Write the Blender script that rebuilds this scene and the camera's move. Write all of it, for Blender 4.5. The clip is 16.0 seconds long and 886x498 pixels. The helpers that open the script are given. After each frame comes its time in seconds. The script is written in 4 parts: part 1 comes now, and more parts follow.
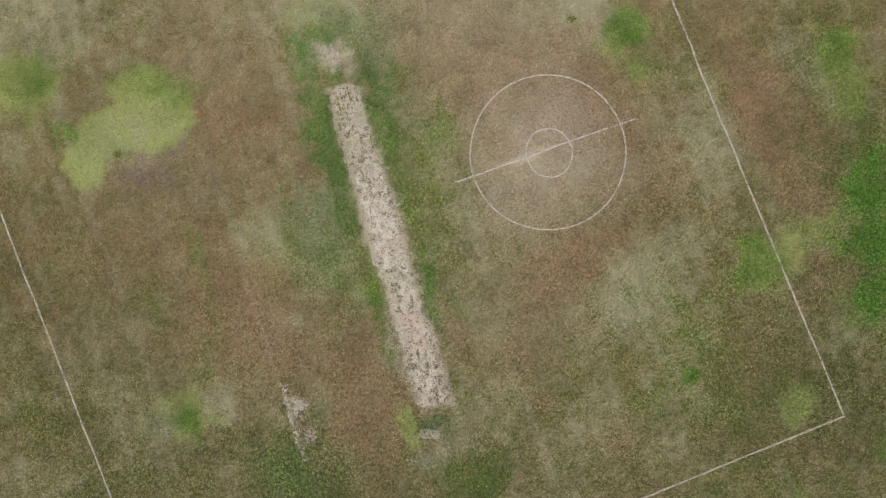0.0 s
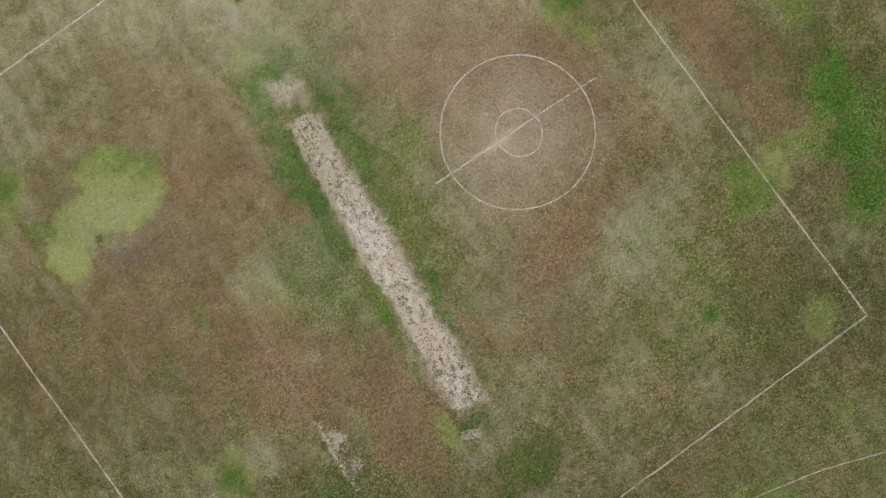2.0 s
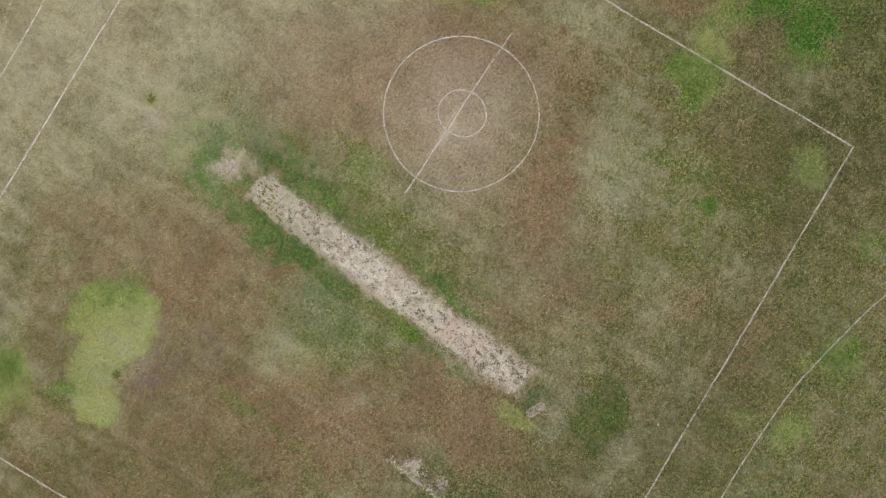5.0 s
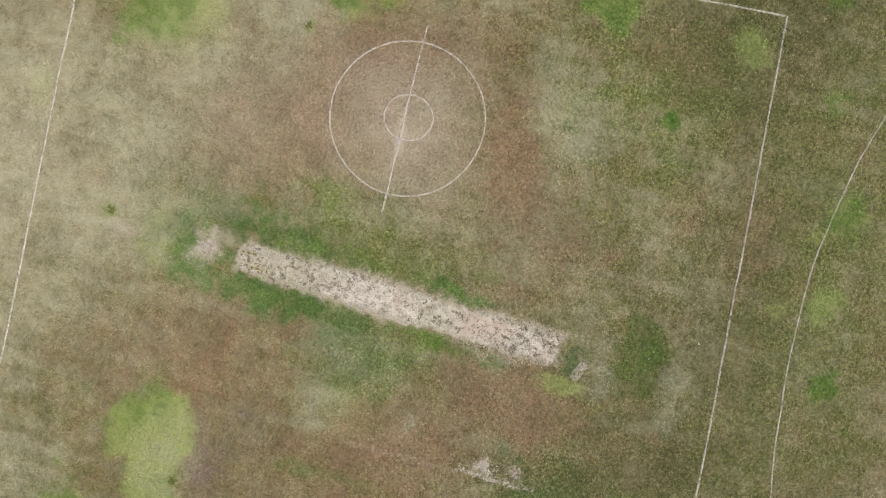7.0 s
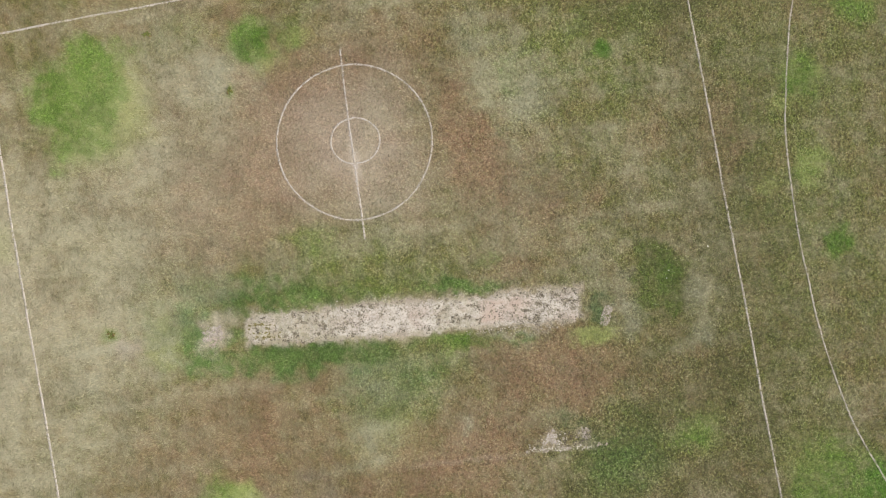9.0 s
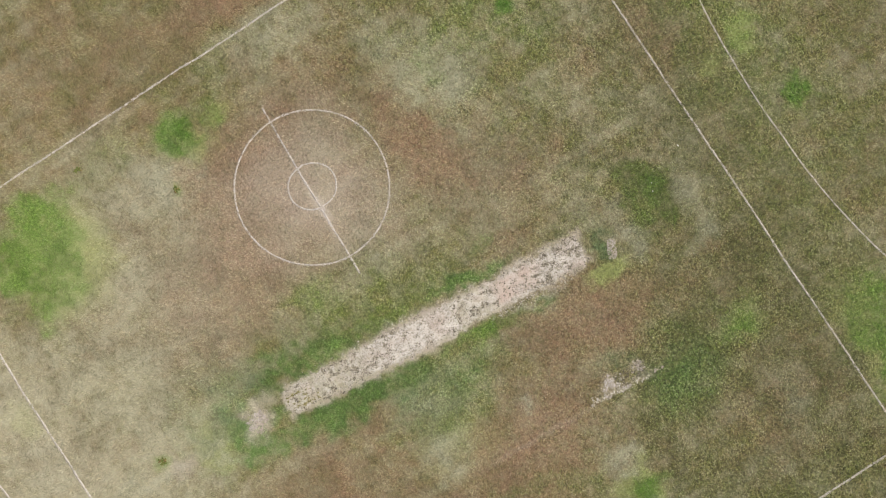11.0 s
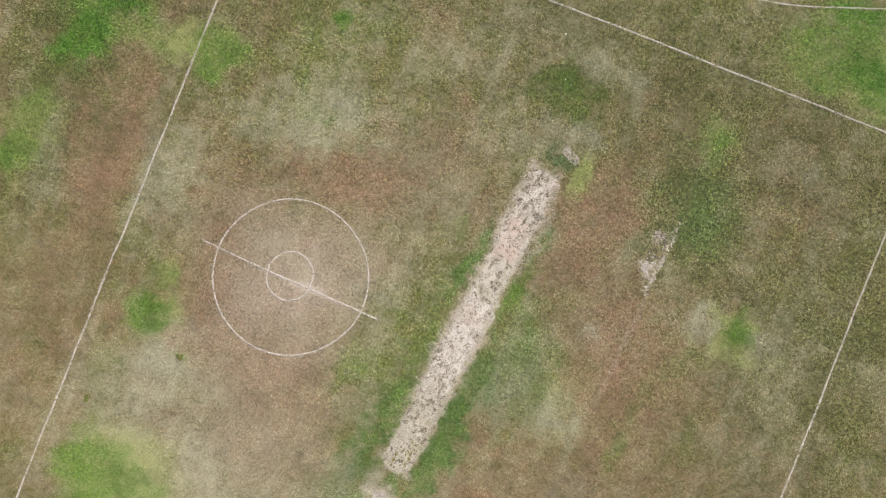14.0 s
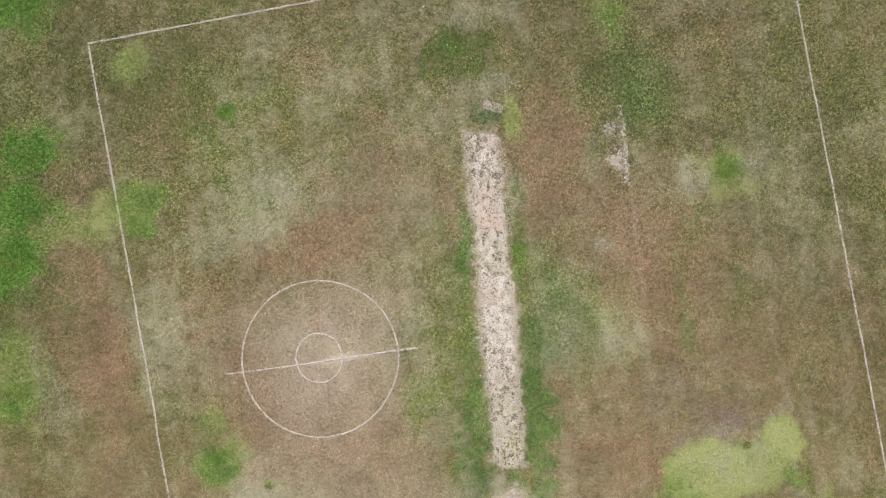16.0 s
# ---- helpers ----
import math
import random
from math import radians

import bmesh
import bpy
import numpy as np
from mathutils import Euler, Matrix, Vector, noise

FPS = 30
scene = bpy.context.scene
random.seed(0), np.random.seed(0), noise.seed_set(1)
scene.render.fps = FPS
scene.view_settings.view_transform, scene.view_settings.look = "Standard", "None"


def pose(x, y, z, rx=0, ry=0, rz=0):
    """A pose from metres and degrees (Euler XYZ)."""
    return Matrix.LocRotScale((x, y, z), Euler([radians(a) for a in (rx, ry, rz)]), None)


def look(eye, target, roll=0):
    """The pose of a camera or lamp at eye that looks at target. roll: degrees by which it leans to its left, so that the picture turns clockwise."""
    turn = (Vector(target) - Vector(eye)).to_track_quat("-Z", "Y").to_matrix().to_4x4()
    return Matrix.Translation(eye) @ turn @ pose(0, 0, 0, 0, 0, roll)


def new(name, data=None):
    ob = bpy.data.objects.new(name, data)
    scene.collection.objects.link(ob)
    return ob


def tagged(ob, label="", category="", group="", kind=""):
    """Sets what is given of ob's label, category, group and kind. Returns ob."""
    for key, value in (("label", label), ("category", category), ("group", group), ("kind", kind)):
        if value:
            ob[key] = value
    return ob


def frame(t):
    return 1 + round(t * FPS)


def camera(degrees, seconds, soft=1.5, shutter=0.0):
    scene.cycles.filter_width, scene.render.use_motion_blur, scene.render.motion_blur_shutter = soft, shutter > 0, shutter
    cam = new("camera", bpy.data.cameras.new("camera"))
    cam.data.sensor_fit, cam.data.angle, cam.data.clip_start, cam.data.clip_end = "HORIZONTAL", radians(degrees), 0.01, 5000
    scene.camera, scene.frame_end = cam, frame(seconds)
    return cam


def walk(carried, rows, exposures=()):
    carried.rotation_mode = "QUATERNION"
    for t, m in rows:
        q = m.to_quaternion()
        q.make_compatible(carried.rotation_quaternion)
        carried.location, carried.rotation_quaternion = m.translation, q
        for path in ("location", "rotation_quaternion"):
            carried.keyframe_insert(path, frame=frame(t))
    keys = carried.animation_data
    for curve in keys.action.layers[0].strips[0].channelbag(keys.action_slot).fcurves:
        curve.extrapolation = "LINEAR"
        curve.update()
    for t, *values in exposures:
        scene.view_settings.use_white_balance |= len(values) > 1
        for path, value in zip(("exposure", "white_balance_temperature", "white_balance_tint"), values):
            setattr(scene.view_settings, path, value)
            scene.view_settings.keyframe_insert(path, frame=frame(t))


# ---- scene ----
cam = camera(50.1, 16.0, soft=1.05)
HEIGHT = 60.34
PATH = [
    (0.0, pose(4.293, -2.733, HEIGHT * 1.0009, 0.899, 1.165, -14.90)),
    (0.5, pose(4.192, -2.598, HEIGHT * 1.0010, 0.792, 1.016, -18.37)),
    (1.0, pose(4.098, -2.468, HEIGHT * 1.0010, 0.677, 0.887, -21.76)),
    (1.5, pose(4.026, -2.345, HEIGHT * 1.0011, 0.557, 0.773, -25.33)),
    (2.0, pose(4.000, -2.221, HEIGHT * 1.0013, 0.453, 0.658, -29.06)),
    (2.5, pose(3.983, -2.106, HEIGHT * 1.0013, 0.356, 0.569, -32.87)),
    (3.0, pose(3.995, -2.022, HEIGHT * 1.0006, 0.273, 0.494, -36.65)),
    (3.5, pose(3.994, -1.988, HEIGHT * 0.9999, 0.188, 0.453, -40.57)),
    (4.0, pose(4.021, -1.982, HEIGHT * 0.9999, 0.151, 0.429, -44.38)),
    (4.2, pose(4.026, -2.000, HEIGHT * 1.0001, 0.137, 0.428, -45.72)),
    (6.3, pose(4.099, -2.583, HEIGHT * 1.0013, 0.327, 0.620, -64.55)),
    (6.5, pose(4.075, -2.614, HEIGHT * 1.0012, 0.333, 0.619, -66.66)),
    (7.0, pose(4.045, -2.729, HEIGHT * 1.0006, 0.337, 0.588, -71.79)),
    (7.5, pose(3.996, -2.771, HEIGHT * 1.0005, 0.351, 0.530, -77.22)),
    (8.0, pose(3.923, -2.789, HEIGHT * 1.0004, 0.357, 0.450, -82.39)),
    (8.5, pose(3.878, -2.788, HEIGHT * 1.0001, 0.377, 0.368, -87.79)),
    (9.0, pose(3.846, -2.788, HEIGHT * 0.9998, 0.395, 0.279, -93.10)),
    (9.2, pose(3.826, -2.777, HEIGHT * 0.9997, 0.393, 0.253, -95.28)),
    (11.3, pose(3.799, -2.798, HEIGHT * 0.9987, 0.464, -0.046, -119.69)),
    (11.5, pose(3.776, -2.788, HEIGHT * 0.9987, 0.482, -0.065, -122.05)),
    (12.0, pose(3.732, -2.772, HEIGHT * 0.9986, 0.565, -0.109, -128.03)),
    (12.5, pose(3.666, -2.733, HEIGHT * 0.9984, 0.652, -0.145, -133.77)),
    (13.0, pose(3.583, -2.673, HEIGHT * 0.9984, 0.742, -0.168, -139.46)),
    (13.5, pose(3.516, -2.608, HEIGHT * 0.9986, 0.846, -0.184, -145.23)),
    (14.0, pose(3.474, -2.537, HEIGHT * 0.9988, 0.958, -0.196, -151.12)),
    (14.5, pose(3.453, -2.445, HEIGHT * 0.9989, 1.075, -0.208, -157.22)),
    (15.0, pose(3.454, -2.360, HEIGHT * 0.9991, 1.203, -0.239, -163.48)),
    (15.1, pose(3.464, -2.351, HEIGHT * 0.9992, 1.231, -0.243, -164.81)),
    (15.2, pose(3.475, -2.341, HEIGHT * 0.9992, 1.258, -0.246, -166.31)),
    (15.3, pose(3.490, -2.337, HEIGHT * 0.9993, 1.285, -0.248, -168.61)),
    (15.4, pose(3.505, -2.331, HEIGHT * 0.9993, 1.311, -0.251, -171.36)),
    (15.5, pose(3.519, -2.325, HEIGHT * 0.9994, 1.336, -0.254, -174.06)),
    (15.6, pose(3.535, -2.317, HEIGHT * 0.9994, 1.360, -0.257, -176.96)),
    (15.7, pose(3.550, -2.308, HEIGHT * 0.9994, 1.382, -0.260, -179.55)),
    (15.8, pose(3.562, -2.298, HEIGHT * 0.9995, 1.401, -0.263, -181.49)),
    (15.9, pose(3.574, -2.284, HEIGHT * 0.9995, 1.419, -0.267, -182.63)),
    (16.0, pose(3.584, -2.268, HEIGHT * 0.9995, 1.434, -0.272, -183.37)),
]
walk(cam, PATH, exposures=[(0.0, -0.03, 6730, 3), (1.5, -0.11, 6730, 3), (3.5, -0.13, 6730, 3), (4.2, -0.11, 6710, 3), (6.5, 0.18, 6620, 4), (11.4, 0.33, 6540, 6), (13.0, 0.40, 6520, 7), (16.0, 0.40, 6520, 7)])

# ------------------------------------------------------------------ light: a bright overcast sky, high veiled sun
SUN_ELEVATION, SUN_ROTATION = radians(52), radians(185)
world = bpy.data.worlds.new("overcast_sky")
scene.world = world
world.use_nodes = True
wt = world.node_tree
sky = wt.nodes.new("ShaderNodeTexSky")
sky.sky_type = "NISHITA"
sky.sun_disc = False
sky.sun_elevation, sky.sun_rotation = SUN_ELEVATION, SUN_ROTATION
sky.air_density, sky.dust_density, sky.ozone_density = 1.0, 5.0, 1.0
wt.links.new(sky.outputs[0], wt.nodes["Background"].inputs[0])
wt.nodes["Background"].inputs[1].default_value = 0.10

sun_data = bpy.data.lights.new("veiled_sun", "SUN")
sun_data.energy, sun_data.angle, sun_data.color = 2.6, radians(12), (1.0, 0.97, 0.90)
sun = new("veiled_sun", sun_data)
sun_way = Vector((math.sin(SUN_ROTATION) * math.cos(SUN_ELEVATION), math.cos(SUN_ROTATION) * math.cos(SUN_ELEVATION), math.sin(SUN_ELEVATION)))
sun.matrix_world = look(sun_way * 100, (0, 0, 0))

# ------------------------------------------------------------------ noise and ground cover
TABLE = np.random.default_rng(11).random((8, 256, 256))


def value_noise(x, y, layer):
    """Smooth lattice noise from 0 to 1."""
    xi, yi = np.floor(x).astype(int), np.floor(y).astype(int)
    fx, fy = x - xi, y - yi
    fx, fy = fx * fx * (3 - 2 * fx), fy * fy * (3 - 2 * fy)
    t = TABLE[layer % 8]
    a, b = t[xi & 255, yi & 255], t[(xi + 1) & 255, yi & 255]
    c, d = t[xi & 255, (yi + 1) & 255], t[(xi + 1) & 255, (yi + 1) & 255]
    return (a * (1 - fx) + b * fx) * (1 - fy) + (c * (1 - fx) + d * fx) * fy


def fbm(x, y, size, layer, octaves=4, gain=0.5):
    """Several octaves of noise about 0, from about -1 to 1; size in metres."""
    total, weight, amp = 0, 0, 1.0
    for n in range(octaves):
        ca, sa = math.cos(0.7 * n + layer), math.sin(0.7 * n + layer)
        u, v = (ca * x + sa * y) / size + 17.3 * n + 5.1 * layer, (ca * y - sa * x) / size + 9.7 * n
        total = total + amp * (value_noise(u, v, layer + n) * 2 - 1)
        weight += amp
        amp, size = amp * gain, size * 0.5
    return total / weight * 1.6


def step(a, b, v):
    s = np.clip((v - a) / (b - a), 0, 1)
    return s * s * (3 - 2 * s)


PATCHES = {k: [] for k in ("olive", "rust", "straw", "lime", "lush", "soil", "fresh", "dry", "dark_dimmed", "mauve", "deep", "grey", "teal")}


def patch(kind, x, y, rx, ry, turn=0, strength=1.0, soft=0.45, ragged=1.0):
    """An uneven patch of one kind of ground cover: centre, half sizes in metres, turn in degrees."""
    PATCHES[kind].append((x, y, rx, ry, radians(turn), strength, soft, ragged))


def patch_mask(p, x, y):
    px, py, rx, ry, turn, strength, soft, ragged = p
    amp = min(rx, ry, 2.0) * 0.55 * ragged
    size = max(0.7, min(rx, ry) * 0.9)
    wx = x + amp * fbm(x, y, size, 1) + 0.30 * ragged * fbm(x, y, 0.6, 4, 3)
    wy = y + amp * fbm(x, y, size, 3) + 0.30 * ragged * fbm(x, y, 0.6, 6, 3)
    dx, dy = wx - px, wy - py
    c, s = math.cos(turn), math.sin(turn)
    d = np.hypot((c * dx + s * dy) / rx, (c * dy - s * dx) / ry)
    return strength * (1 - step(1 - soft, 1 + soft, d))


# the worn cricket strip lies along y; its centre line leans a little
def strip_side(x, y):
    """How far a place lies across the strip from its centre line, and along it."""
    return x - (0.05 - 0.0205 * y), y + 0.36


def strip_mask(x, y):
    u, v = strip_side(x, y)
    half = 1.06 - 0.004 * v - 0.10 * step(8.0, 10.0, v) + 0.12 * (step(-1.5, 1.0, v) - step(4.5, 7.5, v)) + 0.06 * fbm(x, y, 1.6, 2) + 0.20 * fbm(x, y, 0.36, 5, 4)
    half = half - 0.16 * step(2.0, 5.0, v) * (u > 0) - 0.14 * step(-3.0, -6.0, v) * (u < 0)
    end = 10.62 + 0.16 * fbm(x, y, 0.5, 4, 4)
    return half - abs(u), end - abs(v)


def cover(x, y):
    """The share of each kind of ground cover over the dry brown turf, at places x, y."""
    out = {}
    for kind, rows in PATCHES.items():
        left = np.ones_like(x)
        for p in rows:
            reach = max(p[2], p[3]) * 2.2 + 1.5
            near = (abs(x - p[0]) < reach) & (abs(y - p[1]) < reach)
            if near.any():
                left[near] *= 1 - patch_mask(p, x[near], y[near])
        out[kind] = 1 - left
    a, b = strip_mask(x, y)
    margin = 0.72 * step(-0.34, 0.10, np.minimum(a, b) + 0.14 * fbm(x, y, 0.5, 1, 3))
    out["soil"] = np.maximum(out["soil"], margin)
    big, mid = fbm(x, y, 5.0, 2), fbm(x, y, 1.9, 5)
    fine, tiny = fbm(x, y, 0.8, 7, 3), fbm(x, y, 0.32, 1, 2)
    # long faint streaks left by mower and roller, along the strip
    streak = fbm(x + 0.11 * y, 0.11 * y, 0.75, 3, 3) + 0.4 * fbm(0.12 * x, y - 0.2 * x, 0.9, 5, 2)
    out["olive"] = np.clip(out["olive"] - 0.8 * out.pop("dry") + 0.33 + 0.15 * big + 0.15 * fbm(x, y, 1.3, 3) + 0.20 * fine + 0.38 * tiny - 0.22 * streak, 0, 1)
    browned = out["rust"].copy()
    out["rust"] = np.clip(out["rust"] + 0.13 + 0.24 * mid + 0.20 * fbm(x, y, 0.6, 6, 3) + 0.15 * tiny, 0, 1)
    out["straw"] = np.clip((out["straw"] + 0.13 + 0.20 * fbm(x, y, 2.6, 6) + 0.20 * fbm(x, y, 0.7, 4, 3) + 0.20 * fbm(x, y, 0.3, 0, 2) + 0.22 * streak) * (1 - 0.75 * np.clip(browned, 0, 1)), 0, 1)
    out["dark_dimmed"] = np.clip(out["dark_dimmed"] * (1 + 0.4 * fbm(x, y, 1.0, 5, 4)) + 0.06 + 0.22 * tiny + 0.14 * fine, 0, 1)
    for kind in ("fresh", "lush", "deep", "teal"):
        out[kind] = np.clip(out[kind] * (1 + 0.26 * fine + 0.30 * tiny), 0, 1)
    out["lush"] = out["lush"] * (1 - 0.5 * np.clip(out["straw"] - 0.08, 0, 1))
    for kind in ("grey", "mauve"):
        out[kind] = np.clip(out[kind] * (1 + 0.55 * mid + 0.40 * fine + 0.40 * tiny + 0.35 * streak), 0, 1)
    return out


# --- pale turf: dry spots, and broad paling that brightens the north
patch("straw", 14.8, -6.6, 3.2, 2.0, 45, 0.55, 0.7, 1.6)
patch("straw", 15.2, -7.6, 2.6, 2.0, -20, 0.36, 0.8, 1.6)
patch("lush", 15.0, -6.9, 3.0, 2.6, 0, 0.10, 0.8)
patch("straw", 21.0, -0.5, 1.2, 2.0, 8, 0.40, 0.7)
patch("straw", 11.2, 2.9, 4.6, 4.2, 0, 0.40, 0.7)
patch("rust", 11.2, 3.4, 5.2, 5.0, 0, 0.62, 0.7)
patch("soil", 11.2, 2.9, 4.6, 4.2, 0, 0.40, 0.8)
patch("soil", 9.95, 2.75, 0.8, 0.32, 5, 0.70, 0.8, 0.5)
patch("soil", 10.3, 2.8, 1.9, 1.7, 0, 0.14, 0.8)
patch("straw", 10.0, 2.75, 0.9, 0.8, 0, 0.45, 0.7)
patch("soil", 9.9, 2.80, 1.9, 0.13, 5, 0.85, 0.7, 0.2)
patch("straw", -7.7, 2.2, 1.6, 1.9, 0, 0.46, 0.7)
patch("lime", -7.2, 1.8, 1.8, 2.0, 0, 0.22, 0.8)
patch("straw", 2.0, 20.0, 8.5, 5.5, 7, 0.56, 0.8)
patch("soil", 1.5, 21.0, 8.0, 5.0, 7, 0.10, 0.8)
patch("straw", -9.0, 24.0, 9.0, 4.0, 7, 0.36, 0.8)
patch("rust", -8.0, 14.0, 4.0, 6.0, 0, 0.34, 0.8)
patch("dry", -9.0, 16.0, 5.0, 5.0, 0, 0.40, 0.8)
patch("straw", 4.0, 27.5, 13.0, 4.0, 7, 0.55, 0.7)
patch("soil", 4.0, 27.0, 13.0, 4.0, 7, 0.15, 0.8)
patch("straw", 15.5, 11.2, 2.6, 2.2, 0, 0.62, 0.7)
patch("straw", 10.0, 13.5, 6.0, 5.5, 0, 0.36, 0.8)
patch("soil", 11.0, 13.5, 6.5, 5.5, 0, 0.16, 0.8)
patch("straw", 18.0, 14.5, 2.4, 3.0, 0, 0.45, 0.7)
patch("straw", 20.8, 2.5, 1.6, 4.0, 8, 0.45, 0.7)
patch("straw", -12.8, -7.0, 1.2, 1.2, 0, 0.45, 0.7)
patch("straw", -18.0, -8.0, 1.7, 2.2, 0, 0.46, 0.7)
patch("straw", 0.2, -14.2, 2.0, 1.0, 0, 0.55, 0.5, 0.6)
patch("straw", 1.9, -12.9, 1.6, 1.3, 0, 0.35, 0.6)
patch("straw", 1.0, -18.6, 2.2, 1.0, 0, 0.60, 0.7)
patch("straw", -1.6, -18.9, 1.2, 0.8, 0, 0.50, 0.7)
patch("straw", 27.0, -14.0, 1.6, 2.4, 0, 0.40, 0.7)
patch("straw", -13.0, -19.3, 3.4, 0.9, 20, 0.26, 0.8)
patch("straw", -19.0, 20.0, 5.0, 5.0, 0, 0.34, 0.8)
patch("grey", -19.5, 21.0, 4.0, 3.0, 0, 0.22, 0.8)
patch("straw", -20.0, -3.0, 3.0, 3.0, 0, 0.35, 0.8)
patch("straw", 4.5, 8.0, 2.2, 1.5, 0, 0.35, 0.8)
patch("straw", 5.5, -7.0, 5.5, 5.5, 0, 0.25, 0.9)
# broad paling across the whole north of the field
patch("straw", 3.0, 19.0, 20.0, 9.0, 7, 0.20, 0.8)
patch("grey", 14.6, -7.4, 2.6, 1.8, 30, 0.18, 0.8)
patch("grey", 13.2, -8.6, 1.4, 1.2, 0, 0.18, 0.8)
patch("lush", 15.5, -7.0, 0.7, 0.7, 0, 0.35, 0.7)
patch("grey", 18.0, -5.4, 1.3, 1.6, 0, 0.20, 0.8)
patch("grey", -7.7, 2.6, 1.1, 1.1, 0, 0.45, 0.7)
patch("grey", -0.7, -14.0, 1.2, 0.9, 0, 0.42, 0.6)
patch("grey", 1.5, -13.6, 1.0, 0.9, 0, 0.20, 0.7)
patch("grey", 1.0, -18.4, 0.8, 0.6, 0, 0.36, 0.7)
patch("grey", -1.8, -19.0, 0.8, 0.6, 0, 0.28, 0.7)
patch("grey", 1.25, 2.4, 0.35, 0.7, 0, 0.45, 0.8)
patch("grey", 15.8, 8.6, 0.9, 0.9, 0, 0.32, 0.8)
patch("grey", 16.2, 11.4, 1.6, 1.4, 0, 0.28, 0.8)
patch("grey", -3.2, 20.4, 1.0, 2.2, -30, 0.40, 0.7)
patch("grey", -0.8, 20.4, 0.7, 1.8, -10, 0.36, 0.7)
patch("mauve", -1.1, 17.8, 0.6, 0.9, 20, 0.35, 0.7)
patch("grey", -1.1, 17.9, 0.8, 0.9, 0, 0.25, 0.7)
patch("grey", 22.7, 1.2, 0.5, 2.6, 8, 0.30, 0.8)
patch("grey", -14.2, -18.9, 1.9, 0.8, -25, 0.18, 0.8)
patch("grey", -6.9, -3.5, 0.5, 0.4, 0, 0.36, 0.7)
patch("soil", -9.2, -3.4, 0.16, 3.6, 4, 0.24, 0.8, 0.4)
patch("straw", 13.6, -17.2, 1.6, 1.2, 0, 0.34, 0.8)
patch("straw", 4.5, -19.3, 1.8, 1.0, 7, 0.26, 0.8)
patch("straw", 5.7, -28.6, 2.0, 0.9, 7, 0.30, 0.8)
# --- turf with no green left in it
patch("dry", 11.3, 2.8, 5.2, 5.0, 0, 0.75, 0.5)
patch("dry", 11.0, -4.4, 5.0, 3.0, 0, 0.75, 0.6)
patch("dry", -14.0, 2.0, 7.5, 10.0, 8, 0.48, 0.8)
patch("dry", 11.0, 11.5, 6.5, 5.0, 0, 0.55, 0.7)
patch("dry", -4.2, -8.0, 2.8, 4.0, 0, 0.60, 0.6)
patch("dry", -8.0, 9.5, 5.5, 6.5, 0, 0.55, 0.7)
patch("dry", 26.4, -1.2, 2.6, 5.2, 10, 0.95, 0.6)
patch("rust", 26.8, -0.6, 1.6, 4.6, 10, 0.60, 0.6)
patch("dry", 24.8, 8.0, 3.0, 6.0, 8, 0.55, 0.7)
patch("dry", 2.0, 26.0, 18.0, 5.0, 7, 0.35, 0.8)
# --- rust-brown turf
patch("rust", 10.8, -4.6, 4.4, 1.9, 14, 0.95, 0.6)
patch("rust", 15.6, 0.5, 2.0, 3.4, 0, 0.45, 0.7)
patch("rust", 11.4, 5.5, 4.0, 2.6, 0, 0.40, 0.7)
patch("rust", 26.4, -1.2, 2.4, 5.2, 10, 0.98, 0.5)
patch("rust", 24.6, 3.0, 1.6, 4.0, 8, 0.50, 0.7)
patch("rust", -4.2, -8.6, 2.5, 3.6, 0, 0.74, 0.6)
patch("dark_dimmed", -4.4, -9.0, 2.3, 3.2, 0, 0.12, 0.7)
patch("rust", -9.8, -2.0, 2.6, 5.0, 8, 0.58, 0.7)
patch("rust", 13.5, 8.4, 4.6, 2.2, -15, 0.66, 0.6)
patch("rust", 9.0, 9.6, 4.0, 3.0, 0, 0.42, 0.8)
patch("rust", 7.5, 12.0, 4.2, 4.0, 0, 0.55, 0.7)
patch("rust", -6.0, 9.5, 3.6, 4.8, 0, 0.38, 0.7)
patch("rust", -13.5, 1.0, 5.5, 7.5, 8, 0.46, 0.8)
patch("rust", 23.5, 14.0, 5.0, 6.0, 8, 0.40, 0.8)
patch("rust", 18.5, 2.0, 2.0, 3.5, 0, 0.40, 0.8)
patch("rust", 11.6, -21.1, 2.2, 1.2, 7, 0.60, 0.7)
patch("rust", 8.3, -7.6, 3.4, 2.0, 0, 0.45, 0.8)
patch("rust", 18.0, -1.0, 2.4, 3.0, 0, 0.22, 0.9)
patch("rust", -5.8, -15.0, 2.4, 3.4, 0, 0.45, 0.8)
patch("rust", -12.0, -3.5, 2.0, 3.0, 10, 0.45, 0.8)
patch("rust", -12.5, -19.5, 5.0, 2.2, 7, 0.40, 0.8)
patch("rust", 21.0, -10.5, 2.4, 2.0, 0, 0.45, 0.8)
patch("rust", -23.3, 4.0, 2.2, 6.0, 8, 0.50, 0.7)
patch("rust", -10.3, -1.0, 0.9, 2.0, 4, 0.45, 0.7)
patch("rust", -7.8, -4.1, 1.6, 1.4, 0, 0.50, 0.7)
patch("rust", 2.6, -6.6, 0.7, 1.0, 0, 0.50, 0.7)
patch("rust", 5.0, -8.6, 2.6, 2.6, 0, 0.30, 0.8)
patch("rust", 10.7, -20.8, 2.4, 1.6, 7, 0.55, 0.7)
patch("rust", 11.0, -16.2, 1.6, 1.3, 0, 0.48, 0.7)
patch("rust", 21.1, -13.4, 2.6, 1.6, 0, 0.55, 0.7)
patch("rust", 22.6, -19.4, 1.8, 1.4, 7, 0.45, 0.7)
